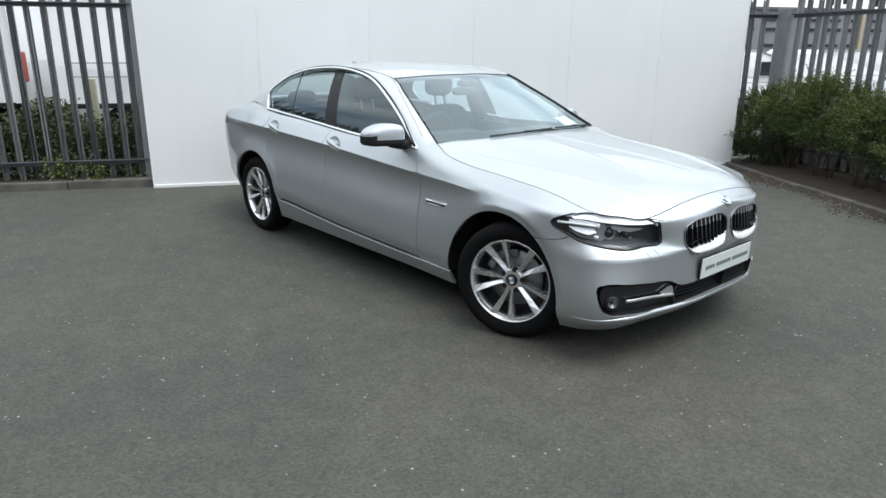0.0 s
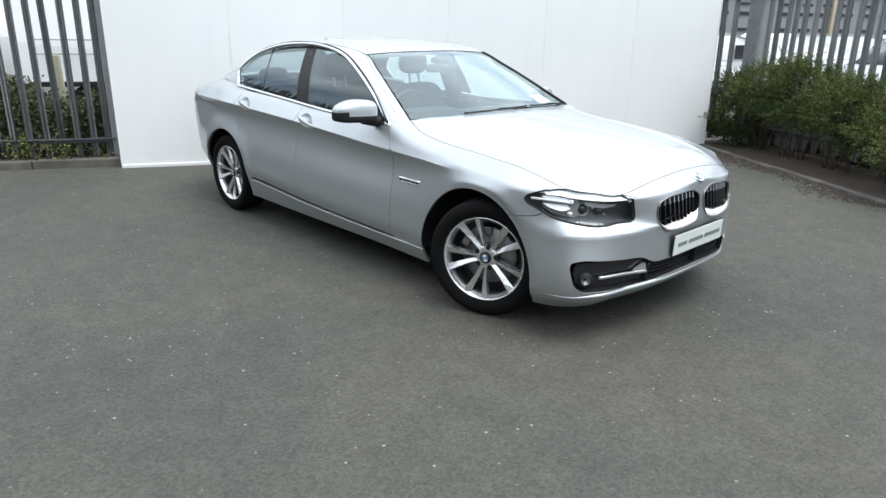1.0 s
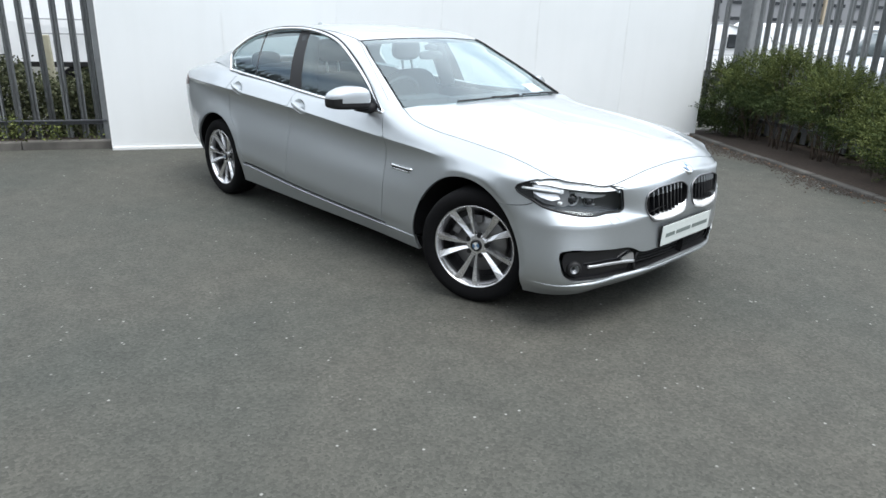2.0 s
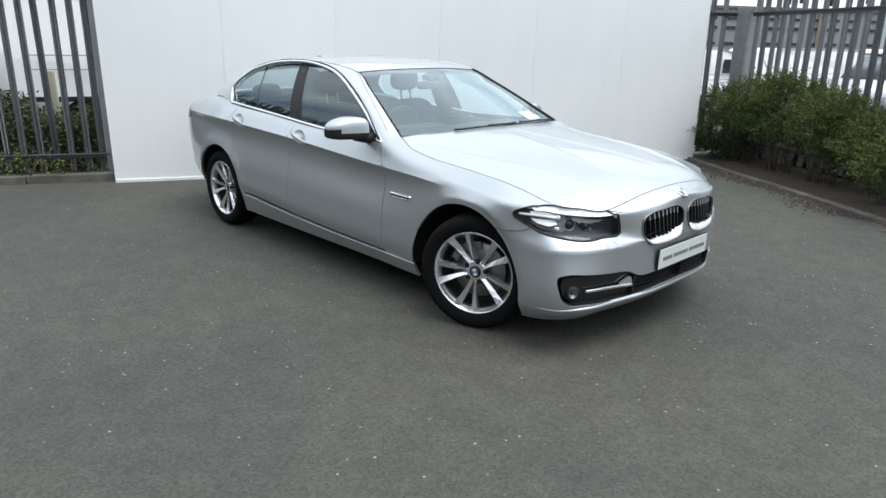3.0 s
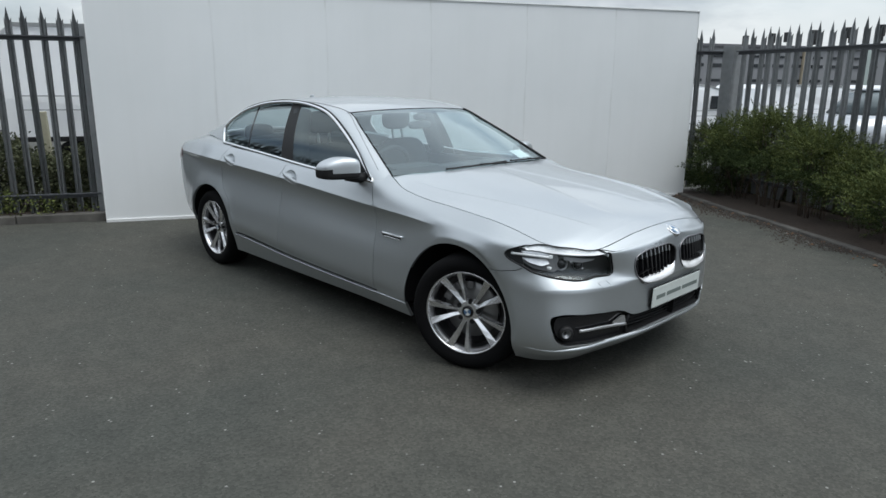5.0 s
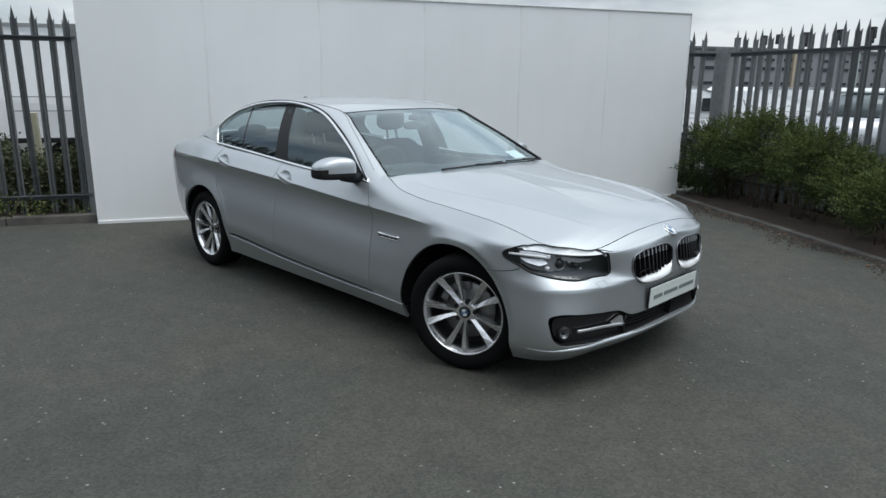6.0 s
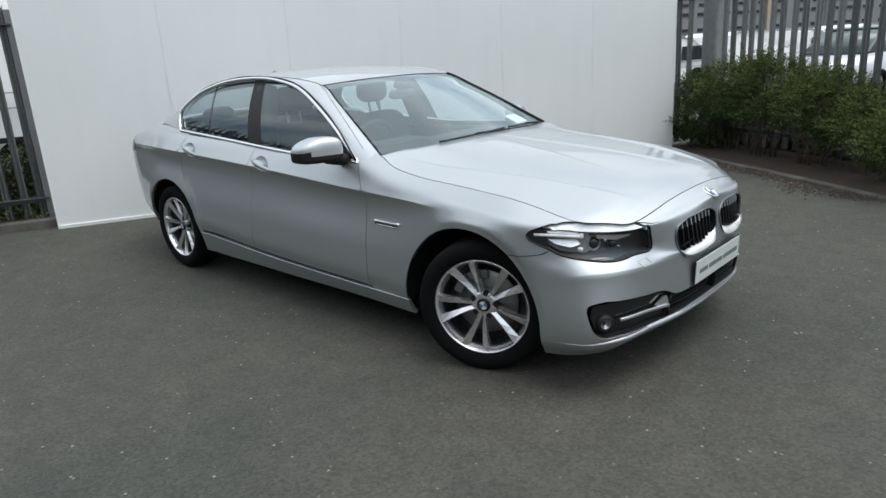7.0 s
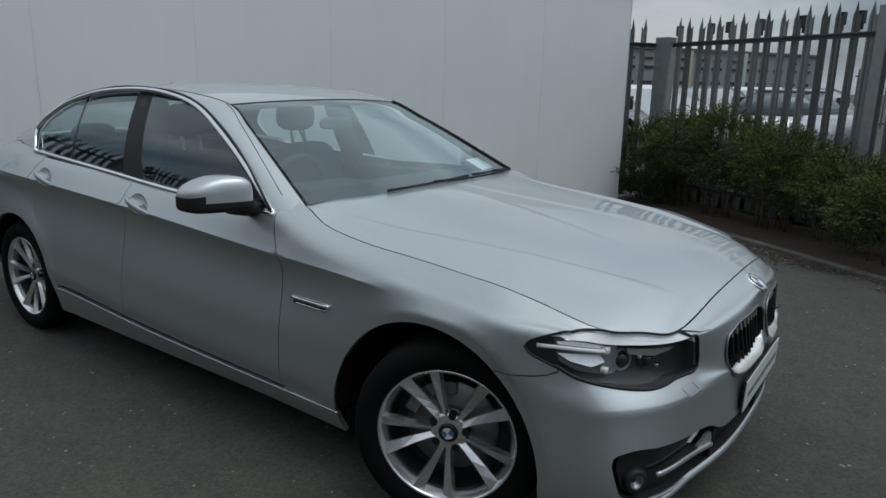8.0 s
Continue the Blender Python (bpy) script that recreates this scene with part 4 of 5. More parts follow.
intake = new("lower_intake")
intake.parent = CAR
half = np.concatenate([INTAKE, line([INTAKE[-1], INTAKE[0]], .03)[1:-1]])
for side in (-1, 1):
    panel("intake_back", half, intake, mat=BLACK, surface=flank_in(.07), side=side, gap=0, lip=-.065, step=.05)
    for z in (.325, .345, .365, .385):
        sv = locate(np.stack([np.linspace(0.0, .41, 14), np.full(14, z)], 1), (1, 2), 1.35)
        mesh_object("mesh_bar", *tube(flank_in(.038)(sv) * [1, side, 1], .004, 6), BLACK, intake)
    # frame between middle and outer opening
    sv = locate([(.405, .402), (.42, .36), (.405, .295)], (1, 2), 1.35)
    mesh_object("divider", *tube(flank_in(.016)(smooth_line(sv)) * [1, side, 1], .009, 8), BLACK, intake)
    # black insert around the fog lamp
    ins = locate(smooth_line([(.45, .418), (.62, .436), (.79, .446), (.838, .440), (.848, .41), (.838, .345), (.802, .314), (.62, .302), (.45, .298)], .02, True), (1, 2), 1.35)
    panel("insert", ins, intake, mat=GLOSSBLACK, surface=flank_in(.026), side=side, gap=0, lip=.02, step=.03)
    sv = locate([(.742, .373), (.62, .370), (.52, .362), (.43, .354)], (1, 2), 1.35)
    bl = flank_in(.006)(smooth_line(sv)) * [1, side, 1]
    mesh_object("blade", *tube(bl, .0085, 8, False, .7), BLADE, intake, label="satin chrome blade")
    be = locate(line([(.515, .375), (.466, .402), (.444, .402), (.432, .372), (.433, .353), (.515, .362), (.515, .375)], .012)[:-1], (1, 2), 1.35)
    panel("blade_end", be, intake, mat=BLADE, surface=flank_in(.008), side=side, gap=0, lip=.01, step=.02)
    c = flank_in(.016)(locate([(.800, .362)], (1, 2), 1.35))[0] * [1, side, 1]
    fog = mesh_object("fog_lamp", *disc_facing(c, (.8, side * .6, 0), [(.0, -.014), (.010, -.010), (.017, .000), (.021, .006), (.024, .005), (.025, -.02)]), DISC, intake)
    mesh_object("fog_glass", *disc_facing(c, (.8, side * .6, 0), [(.0, .010), (.012, .009), (.021, .006)]), LENS, fog)
    mesh_object("fog_bezel", *disc_facing(c, (.8, side * .6, 0), [(.023, .007), (.032, .006), (.037, .000), (.039, -.015)]), BLACK, fog)
# lip under the intake
sv = np.concatenate([np.stack([-np.linspace(1.05, .02, 50), np.full(50, VK[1])], 1), np.stack([np.linspace(0, 1.05, 51), np.full(51, VK[1])], 1)])
lp = flank_lr(sv)
taper = np.clip((1.06 - np.abs(sv[:, 0])) / .3, .10, 1)
lp[:, 2] += .012 - .010 * (1 - taper)
tn = np.gradient(lp, axis=0)
outw = np.stack([tn[:, 1], -tn[:, 0], 0 * tn[:, 0]], 1)
outw *= (np.sign((outw * (lp - [-.3, 0, 0])).sum(1)) / np.linalg.norm(outw, axis=1))[:, None]
prof = ((-.020, .022), (-.004, .018), (.010, .011), (.0155, .004), (.0145, -.004), (.006, -.012), (-.020, -.016))
vs = np.stack([lp + (outw * a + np.array([0, 0, b])) * taper[:, None] for a, b in prof], 1).reshape(-1, 3)
fs = [(q * 7 + k, q * 7 + k + 1, q * 7 + 8 + k, q * 7 + 7 + k) for q in range(len(lp) - 1) for k in range(6)]
mesh_object("front_lip", vs, fs, PAINT, CAR)

# show plate with unreadable wording as bars
bm = bmesh.new()
box(bm, 0, 0, 0, .008, .53, .118, .003)
plate = part("number_plate_holder", bm, BLACK, CAR)
plate.matrix_world = pose(.761, -.008, .4645, 0, 2, 0)
bm = bmesh.new()
box(bm, .005, 0, 0, .005, .52, .108, .002)
part("plate", bm, simple("plate_face", (.62, .66, .64), .35), plate, "white show plate with a line of grey wording")
INK = simple("plate_ink", (.17, .20, .19), .5)
for y0, ln in ((-.195, .09), (-.055, .15), (.125, .17)):
    bm = bmesh.new()
    box(bm, .0085, y0 + .02, -.002, .002, ln, .021)
    part("wording_bar", bm, INK, plate)

# round badge on the nose
bc, bn = np.array([.709, 0, .784]), (.52, 0, .85)
badge = mesh_object("badge", *disc_facing(bc, bn, [(0, .004), (.034, .004), (.041, .006), (.043, .003), (.043, -.01)], 36), CHROME, CAR, label="round badge in blue and white quarters")
BLUE = simple("badge_blue", (.10, .19, .32), .3)
for i in range(4):
    bm = bmesh.new()
    q = Vector(bn).to_track_quat("Z", "Y").to_matrix()
    c = bm.verts.new(Vector(bc) + q @ Vector((0, 0, .0055)))
    arc = [bm.verts.new(Vector(bc) + q @ Vector((.026 * math.cos(math.pi / 2 * (i + k / 6)), .026 * math.sin(math.pi / 2 * (i + k / 6)), .0055))) for k in range(7)]
    for p, t in zip(arc[:-1], arc[1:]):
        bm.faces.new((c, p, t))
    part("badge_quarter", bm, WHITE if i % 2 else BLUE, badge)

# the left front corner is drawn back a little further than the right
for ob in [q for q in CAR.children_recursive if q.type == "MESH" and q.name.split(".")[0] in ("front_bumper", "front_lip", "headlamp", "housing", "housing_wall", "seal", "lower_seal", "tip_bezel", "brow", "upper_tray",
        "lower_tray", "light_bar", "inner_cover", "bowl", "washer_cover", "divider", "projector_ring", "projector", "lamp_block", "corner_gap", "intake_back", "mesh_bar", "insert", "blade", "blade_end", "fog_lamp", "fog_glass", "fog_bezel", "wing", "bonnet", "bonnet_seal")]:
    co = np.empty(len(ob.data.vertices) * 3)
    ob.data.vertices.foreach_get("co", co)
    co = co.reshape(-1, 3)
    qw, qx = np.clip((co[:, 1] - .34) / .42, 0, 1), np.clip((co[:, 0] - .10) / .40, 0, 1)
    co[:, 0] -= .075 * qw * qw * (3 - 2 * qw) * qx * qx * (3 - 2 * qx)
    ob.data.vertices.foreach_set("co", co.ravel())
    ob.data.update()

# door handles, side gills, mirrors
for side in (-1, 1):
    for (x0, z0), hole in zip(HANDLES, HOLES):
        c = flank(locate([(x0, z0)]))[0]
        rim, mid = flank(hole) * [1, side, 1], c * [1, side, 1]
        rows, m = [], len(hole)
        for k in (1.0, .93, .80, .62, .40, .18):
            rows.append(mid + (rim - mid) * k - np.array([0, side * .026 * (1 - k**2.6), 0]))
        fs = [(q * m + i, q * m + (i + 1) % m, (q + 1) * m + (i + 1) % m, (q + 1) * m + i) for q in range(5) for i in range(m)] + [tuple(range(5 * m, 6 * m))]
        cup = mesh_object("door_handle", np.concatenate(rows), fs, PAINT, CAR)
        t = np.linspace(-1, 1, 20)
        bar = np.stack([c[0] - .004 + .094 * t, side * (c[1] + .014 - .018 * np.abs(t) ** 3), c[2] - .008 - .027 * t], 1)
        mesh_object("grip", *tube(bar, .0155, 10, False, .55), PAINT, cup)
    g = np.linspace(-.70, -.50, 12)
    for dz, r, mt in ((.0, .008, CHROME), (-.017, .006, CHROME), (-.009, .008, BLACK)):
        gp = flank(locate(np.stack([g[1:-1] if dz else g, np.full(10 if dz else 12, .667 + dz)], 1)))
        gp[:, 1] += .003
        mesh_object("side_gill", *tube(gp * [1, side, 1], r, 8), mt, CAR)
    # mirror: painted cap over a black base on a black foot; the far one is folded back a little
    mc = np.array([-.982, side * .990, 1.008]) if side < 0 else np.array([-1.10, side * .92, .995])
    vs, fs = blob((0, 0, 0), (.075, .111, .092), 4.2, 40, 28)
    out = vs[:, 1]
    vs[:, 2] = np.where(vs[:, 2] > 0, vs[:, 2] * (1.0 - .42 * np.clip((out + .01) / .13, 0, 1) ** 1.3), vs[:, 2] * .44)
    vs[:, 0] -= .42 * np.clip(out, -.1, .12)
    vs[:, 0] = np.where(vs[:, 0] < -.05, -.05 + (vs[:, 0] + .05) * .5, vs[:, 0])
    vs[:, 1] *= side
    vs = vs + mc
    cut = mc[2] + .013
    up = [f for f in fs if np.mean([vs[i][2] for i in f]) >= cut]
    dn = [f for f in fs if np.mean([vs[i][2] for i in f]) < cut]
    mir = mesh_object("wing_mirror", vs, up, PAINT, CAR, label="silver mirror cap over a black base")
    mesh_object("base", vs + (vs - mc) * .015, dn, BLACK, mir)
    mesh_object("foot", *tube([mc + [.03, -side * .05, -.022], mc + [.03, -side * .11, -.036], (-.94, side * .82, .962), (-.95, side * .79, .962)], .034, 10, False, 1.4), BLACK, mir)

# wipers, cowl, tax sticker, aerial, tail lamps
cw = []
for y in np.linspace(-.66, .66, 29):
    f = abs(y) / .715
    cw.append((-.655 - .11 * f**2.0, y, .985 - .020 * f**2))
mesh_object("cowl", *tube(cw, .016, 8, False, 1.6), BLACK, CAR)


def on_screen(u, f, lift=.012):
    p = top_skin(np.array([[u, f]]))[0]
    return p + np.array([.6, 0, .8]) * lift


for (u0, f0), (u1, f1) in (((.10, .24), (.06, -.52)), ((.05, .88), (.10, .30))):
    t = np.linspace(0, 1, 16)
    # the car's right is negative y: f is signed the same way
    bl = [on_screen(u0 + (u1 - u0) * k, f0 + (f1 - f0) * k, .009) for k in t]
    wp = mesh_object("wiper", *tube(bl, .006, 6), BLACK, CAR)
    mesh_object("wiper_arm", *tube([on_screen(u0 - .06, f0 + .02, .012), on_screen((u0 + u1) / 2, (f0 + f1) / 2, .016)], .006, 6), BLACK, wp)
st = [on_screen(u, f, -.004) for u, f in ((.17, .54), (.17, .77), (.42, .755), (.42, .525))]
mesh_object("windscreen_disc", st, [(0, 1, 2, 3)], simple("paper", (.90, .93, .91), .6), CAR, label="pale paper tax disc")
vs, fs = blob((-2.72, 0, 1.398), (.040, .008, .024), 2.2)
mesh_object("aerial", vs, fs, PAINT, CAR)
TAILRED = simple("tail_lamp_red", (.07, .006, .008), .15)
for side in (-1, 1):
    tl = locate([(-3.56, .83, .93), (-3.64, .80, .95), (-3.87, .60, .95), (-3.89, .60, .86), (-3.78, .77, .85), (-3.60, .825, .87)], (0, 1, 2), 99, 4.0)
    panel("tail_lamp", densify(tl), CAR, mat=TAILRED, surface=flank_in(-.004), side=side, gap=0, lip=.01, step=.03)
# dark windscreen border and black line beside the roof rail
for side in (-1, 1):
    d = hermite(np.linspace(.05, 8.9, 90), UK, DL) * [1, side, 1]
    if side < 0:
        mesh_object("window_seal", *tube(d + [0, side * .010, .017], .006, 6), BLACK, CAR)
    e = hermite(np.linspace(0, 3, 40), UK, EL) * [1, side, 1]
    mesh_object("screen_seal", *tube(e + [.004, 0, .003 if side > 0 else -.001], .0075 if side > 0 else .0028, 6), BLACK, CAR)
    gr = frame_skin(np.stack([np.linspace(.25, 3, 40), np.linspace(.42, .10, 40)], 1)) * [1, side, 1]
    mesh_object("pillar_groove", *tube(gr + [.001, 0, .0005], .0013, 6), BLACK, CAR)
    if side < 0:
        e = hermite(np.linspace(3, 7, 40), UK, EL) * [1, side, 1]
        mesh_object("roof_ditch", *tube(e + [0, 0, -.0015], .0042, 6), BLACK, CAR)
band = top_skin(np.stack([np.full(33, 2.985), np.linspace(-1, 1, 33)], 1))
mesh_object("screen_header", *tube(band - [0, 0, .002], .005, 6), BLACK, CAR)
loft("screen_band", lambda a: top_skin(a) - [0, 0, .006], np.linspace(.0, .2, 4), np.linspace(-.98, .98, 33), CAR, BLACK)
loft("screen_band", lambda a: top_skin(a) - [0, 0, .006], np.linspace(2.86, 3.0, 4), np.linspace(-.98, .98, 33), CAR, BLACK)
loft("roof_lining", lambda a: top_skin(a) - [0, 0, .03], np.linspace(3.0, 7, 20), np.linspace(-.97, .97, 17), CAR, LINING)

# ---- cabin ----
dash = new("dashboard")
dash.parent = CAR
bm = bmesh.new()
box(bm, -.92, 0, .90, .50, 1.36, .14, .05)
box(bm, -1.10, 0, .76, .25, 1.36, .3, .05)
box(bm, -1.02, -.37, .975, .20, .40, .06, .025)
part("top", bm, CABIN, dash)
bm = bmesh.new()
box(bm, -1.55, 0, .58, .9, .24, .2, .04)
part("console", bm, CABIN, CAR)
bm = bmesh.new()
box(bm, -2.1, 0, .33, 2.9, 1.5, .08)
box(bm, -3.05, 0, .80, .5, 1.3, .5, .05)
part("cabin_floor", bm, CABIN, CAR)
for side in (-1, 1):
    bm = bmesh.new()
    box(bm, -1.85, side * .76, .70, 2.1, .06, .48, .02)
    part("door_lining", bm, CABIN, CAR)
a = np.linspace(0, 2 * math.pi, 40, endpoint=False)
sw = np.stack([.06 * np.sin(a) * 1.0, .185 * np.cos(a), .175 * np.sin(a)], 1) + [-1.26, -.37, .93]
sw[:, 0] = -1.26 + (sw[:, 2] - .93) * .42
wheel_rim = mesh_object("steering_wheel", *tube(sw, .016, 8, True), LEATHER, CAR)
vs, fs = blob((-1.245, -.37, .925), (.03, .075, .06), 3)
mesh_object("hub", vs, fs, CABIN, wheel_rim)


def seat(x, y, name="seat"):
    st = new(name)
    st.parent = CAR
    st.matrix_world = pose(x, y, 0)
    for nm, c, r, tilt in (("cushion", (.0, 0, .52), (.27, .25, .10), -6), ("backrest", (-.30, 0, .79), (.10, .25, .30), 14)):
        vs, fs = blob((0, 0, 0), r, 3.6, 28, 18)
        ca, sa = math.cos(radians(-tilt)), math.sin(radians(-tilt))
        vs = np.stack([vs[:, 0] * ca + vs[:, 2] * sa, vs[:, 1], -vs[:, 0] * sa + vs[:, 2] * ca], 1) + c
        mesh_object(nm, vs, fs, LEATHER, st)
    vs, fs = blob((-.415, 0, 1.235), (.055, .135, .085), 3.0, 26, 16)
    hr = mesh_object("headrest", vs, fs, LEATHER, st)
    for q in (-.05, .05):
        mesh_object("headrest_post", *tube([(-.385, q, 1.04), (-.412, q, 1.20)], .009, 8), SKYCHROME, hr)
    return st


seat(-1.62, -.37)
seat(-1.62, .37)
vs, fs = blob((-2.72, 0, .52), (.27, .66, .10), 4, 30, 16)
bench = mesh_object("rear_bench", vs, fs, LEATHER, CAR)
vs, fs = blob((-2.98, 0, .82), (.10, .64, .27), 4, 30, 16)
mesh_object("backrest", vs, fs, LEATHER, bench)
for y in (-.38, .38):
    vs, fs = blob((-2.99, y, 1.10), (.05, .13, .075), 3, 24, 14)
    mesh_object("headrest", vs, fs, LEATHER, bench)
vs, fs = blob((-1.33, 0, 1.238), (.020, .105, .030), 3.5)
mirror_in = mesh_object("rear_view_mirror", vs, fs, simple("mirror_casing", (.09, .095, .10), .5), CAR)
vs, fs = blob((-1.33, 0, 1.292), (.05, .035, .022), 3)
mesh_object("sensor_pod", vs, fs, CABIN, mirror_in)
for side in (-1, 1):
    mesh_object("inner_pillar", *tube([(-1.86, side * .70, .95), (-1.95, side * .60, 1.33)], .065, 10), CABIN, CAR)


# ---- the white board wall ----
def board_material():
    m, n, l, b = material("white_board")
    co = n.new("ShaderNodeTexCoord")
    mp = n.new("ShaderNodeMapping")
    mp.inputs["Scale"].default_value = (6.0, 6.0, 0.35)
    st = n.new("ShaderNodeTexNoise")
    st.inputs["Scale"].default_value, st.inputs["Detail"].default_value = 1.0, 6
    big = n.new("ShaderNodeTexNoise")
    big.inputs["Scale"].default_value, big.inputs["Detail"].default_value = 0.8, 4
    l.new(co.outputs["Object"], mp.inputs[0])
    l.new(mp.outputs[0], st.inputs["Vector"])
    l.new(co.outputs["Object"], big.inputs["Vector"])
    r1, r2 = n.new("ShaderNodeValToRGB"), n.new("ShaderNodeValToRGB")
    for r, p0, c0, p1, c1 in ((r1, .25, (.978, .978, .975), .55, (1, 1, 1)), (r2, .3, (.93, .94, .94), .7, (1, 1, 1))):
        r.color_ramp.elements[0].position, r.color_ramp.elements[0].color = p0, (*c0, 1)
        r.color_ramp.elements[1].position, r.color_ramp.elements[1].color = p1, (*c1, 1)
    l.new(st.outputs["Fac"], r1.inputs[0])
    l.new(big.outputs["Fac"], r2.inputs[0])
    m1, m2 = n.new("ShaderNodeMix"), n.new("ShaderNodeMix")
    for x in (m1, m2):
        x.data_type, x.blend_type = "RGBA", "MULTIPLY"
        x.inputs[0].default_value = 1.0
    l.new(r1.outputs[0], m1.inputs[6])
    l.new(r2.outputs[0], m1.inputs[7])
    m2.inputs[6].default_value = (.84, .855, .86, 1)
    l.new(m1.outputs[2], m2.inputs[7])
    # grime that has run down beside the joints
    sx, ab, near, grime = n.new("ShaderNodeSeparateXYZ"), n.new("ShaderNodeMath"), n.new("ShaderNodeMapRange"), n.new("ShaderNodeMath")
    ab.operation, grime.operation = "ABSOLUTE", "MULTIPLY"
    near.inputs["From Min"].default_value, near.inputs["From Max"].default_value = .585, .613
    runs = n.new("ShaderNodeTexNoise")
    runs.inputs["Scale"].default_value, runs.inputs["Detail"].default_value = 2.2, 5
    rr = n.new("ShaderNodeMapRange")
    rr.inputs["From Min"].default_value, rr.inputs["From Max"].default_value, rr.inputs["To Max"].default_value = .45, .70, .30
    l.new(co.outputs["Object"], sx.inputs[0])
    l.new(sx.outputs["X"], ab.inputs[0])
    l.new(ab.outputs[0], near.inputs["Value"])
    l.new(co.outputs["Object"], runs.inputs["Vector"])
    l.new(runs.outputs["Fac"], rr.inputs["Value"])
    l.new(near.outputs[0], grime.inputs[0])
    l.new(rr.outputs[0], grime.inputs[1])
    m3 = n.new("ShaderNodeMix")
    m3.data_type = "RGBA"
    m3.inputs[7].default_value = (.42, .42, .38, 1)
    l.new(grime.outputs[0], m3.inputs[0])
    l.new(m2.outputs[2], m3.inputs[6])
    l.new(m3.outputs[2], b.inputs["Base Color"])
    b.inputs["Roughness"].default_value = 0.5
    return m


BOARD = board_material()
TRIM = simple("white_trim", (.80, .81, .81), .4, var=.05)
bm = bmesh.new()
box(bm, -3.684, .06, 1.21, 7.33, .05, 2.42)
wall = tagged(part("wall_white", bm, BOARD, None), "tall white wall of joined painted boards", "wall", kind="structure")
wall.matrix_world = YARD
bm = bmesh.new()
box(bm, 0, 0, 0, 1.2270, .024, 2.44, .0008)
first = None
for i in range(6):
    if first is None:
        first = part("board", bm, BOARD, wall)
        ob = first
    else:
        ob = first.copy()
        scene.collection.objects.link(ob)
        ob.parent = wall
    ob.location = (-7.368 + 1.228 * (i + .5), .022, 1.235)
bm = bmesh.new()
box(bm, -3.684, .005, .022, 7.37, .018, .044, .003)
part("foot_trim", bm, TRIM, wall)
bm = bmesh.new()
box(bm, -3.684, .02, 2.462, 7.38, .05, .014, .002)
part("cap_trim", bm, TRIM, wall)
for x in (-7.372, .004):
    bm = bmesh.new()
    box(bm, x, .022, 1.23, .010, .034, 2.45, .002)
    part("edge_trim", bm, TRIM, wall)

# ---- palisade fences ----
# rails darker than the pales: the shade on their undersides is in the colour
RAILSTEEL = simple("shaded_rail_steel", (.095, .10, .11), .6, .2, var=.3, scale=9, bump=.05)
STEEL = simple("weathered_steel", (.25, .26, .265), .55, .25, var=.25, scale=14, bump=.05)


def pale_mesh():
    """One W-section upright with a three-pointed splayed head."""
    prof = [(-.034, .012), (-.024, -.008), (-.010, -.008), (0, .006), (.010, -.008), (.024, -.008), (.034, .012)]
    bm = bmesh.new()
    zs = (0.0, 1.2, 2.02)
    rows = []
    for z in zs:
        rows.append([bm.verts.new((x, y, z)) for x, y in prof])
    for a, b in zip(rows[:-1], rows[1:]):
        for j in range(6):
            bm.faces.new((a[j], a[j + 1], b[j + 1], b[j]))
    t = rows[-1]
    tipl, tipm, tipr = bm.verts.new((-.036, .014, 2.055)), bm.verts.new((0, -.004, 2.16)), bm.verts.new((.036, .014, 2.055))
    bm.faces.new((t[0], t[1], tipl))
    for j in (1, 2, 3, 4):
        bm.faces.new((t[j], t[j + 1], tipm))
    bm.faces.new((t[5], t[6], tipr))
    bmesh.ops.solidify(bm, geom=bm.faces[:], thickness=.004)
    me = bpy.data.meshes.new("pale")
    bm.normal_update()
    bm.to_mesh(me)
    bm.free()
    me.materials.append(STEEL)
    return me


PALE = pale_mesh()
rnd = random.Random(4)


def fence(name, m, length, label, posts, z0=.10, spacing=.155, skip=(), wide=1.0):
    """A palisade along local +x from the matrix m: pales in front of two rails, posts behind."""
    f = thing(name, label, "fence", m, "palisade fences")
    for i in range(int(length / spacing)):
        if i in skip:
            continue
        ob = new("pale", PALE)
        ob.parent = f
        ob.matrix_basis = pose(spacing * (i + .5) + rnd.uniform(-.006, .006), 0, z0 + rnd.uniform(-.012, .012), rnd.uniform(-.4, .4), rnd.uniform(-.5, .5), rnd.uniform(-4, 4)) @ Matrix.Diagonal((wide, 1, 1, 1))
    for z in (.30, 1.965):
        bm = bmesh.new()
        box(bm, length / 2, -.040, z, length, .045, .012)
        box(bm, length / 2, -.020, z - .02, length, .008, .05)
        part("rail", bm, RAILSTEEL, f)
    for x in posts:
        bm = bmesh.new()
        box(bm, x, -.150, 1.09, .10, .012, 2.18)
        box(bm, x, -.110, 1.09, .012, .09, 2.18)
        box(bm, x, -.070, 1.09, .10, .012, 2.18)
        part("post", bm, STEEL, f)
    return f


fence("fence", YARD @ pose(-17.21, .30, 0), 9.77, "weathered grey steel palisade fence on a kerb", (1.5, 4.3, 7.1))
fence("fence", YARD @ pose(-7.30, .17, 0), 7.87, "grey steel palisade fence behind the white wall", (2.7, 5.4), skip=range(40), wide=1.3)
fence("fence", YARD @ pose(.66, -.06, 0, 0, 0, -90), 11.64, "weathered grey steel palisade fence behind a hedge", (2.60, 5.35, 8.10, 10.85), wide=1.3)
bm = bmesh.new()
box(bm, 0, 0, 1.02, .18, .18, 2.04, .004)
post = tagged(part("corner_post", bm, STEEL, None), "thick square grey steel corner post of a fence", "post")
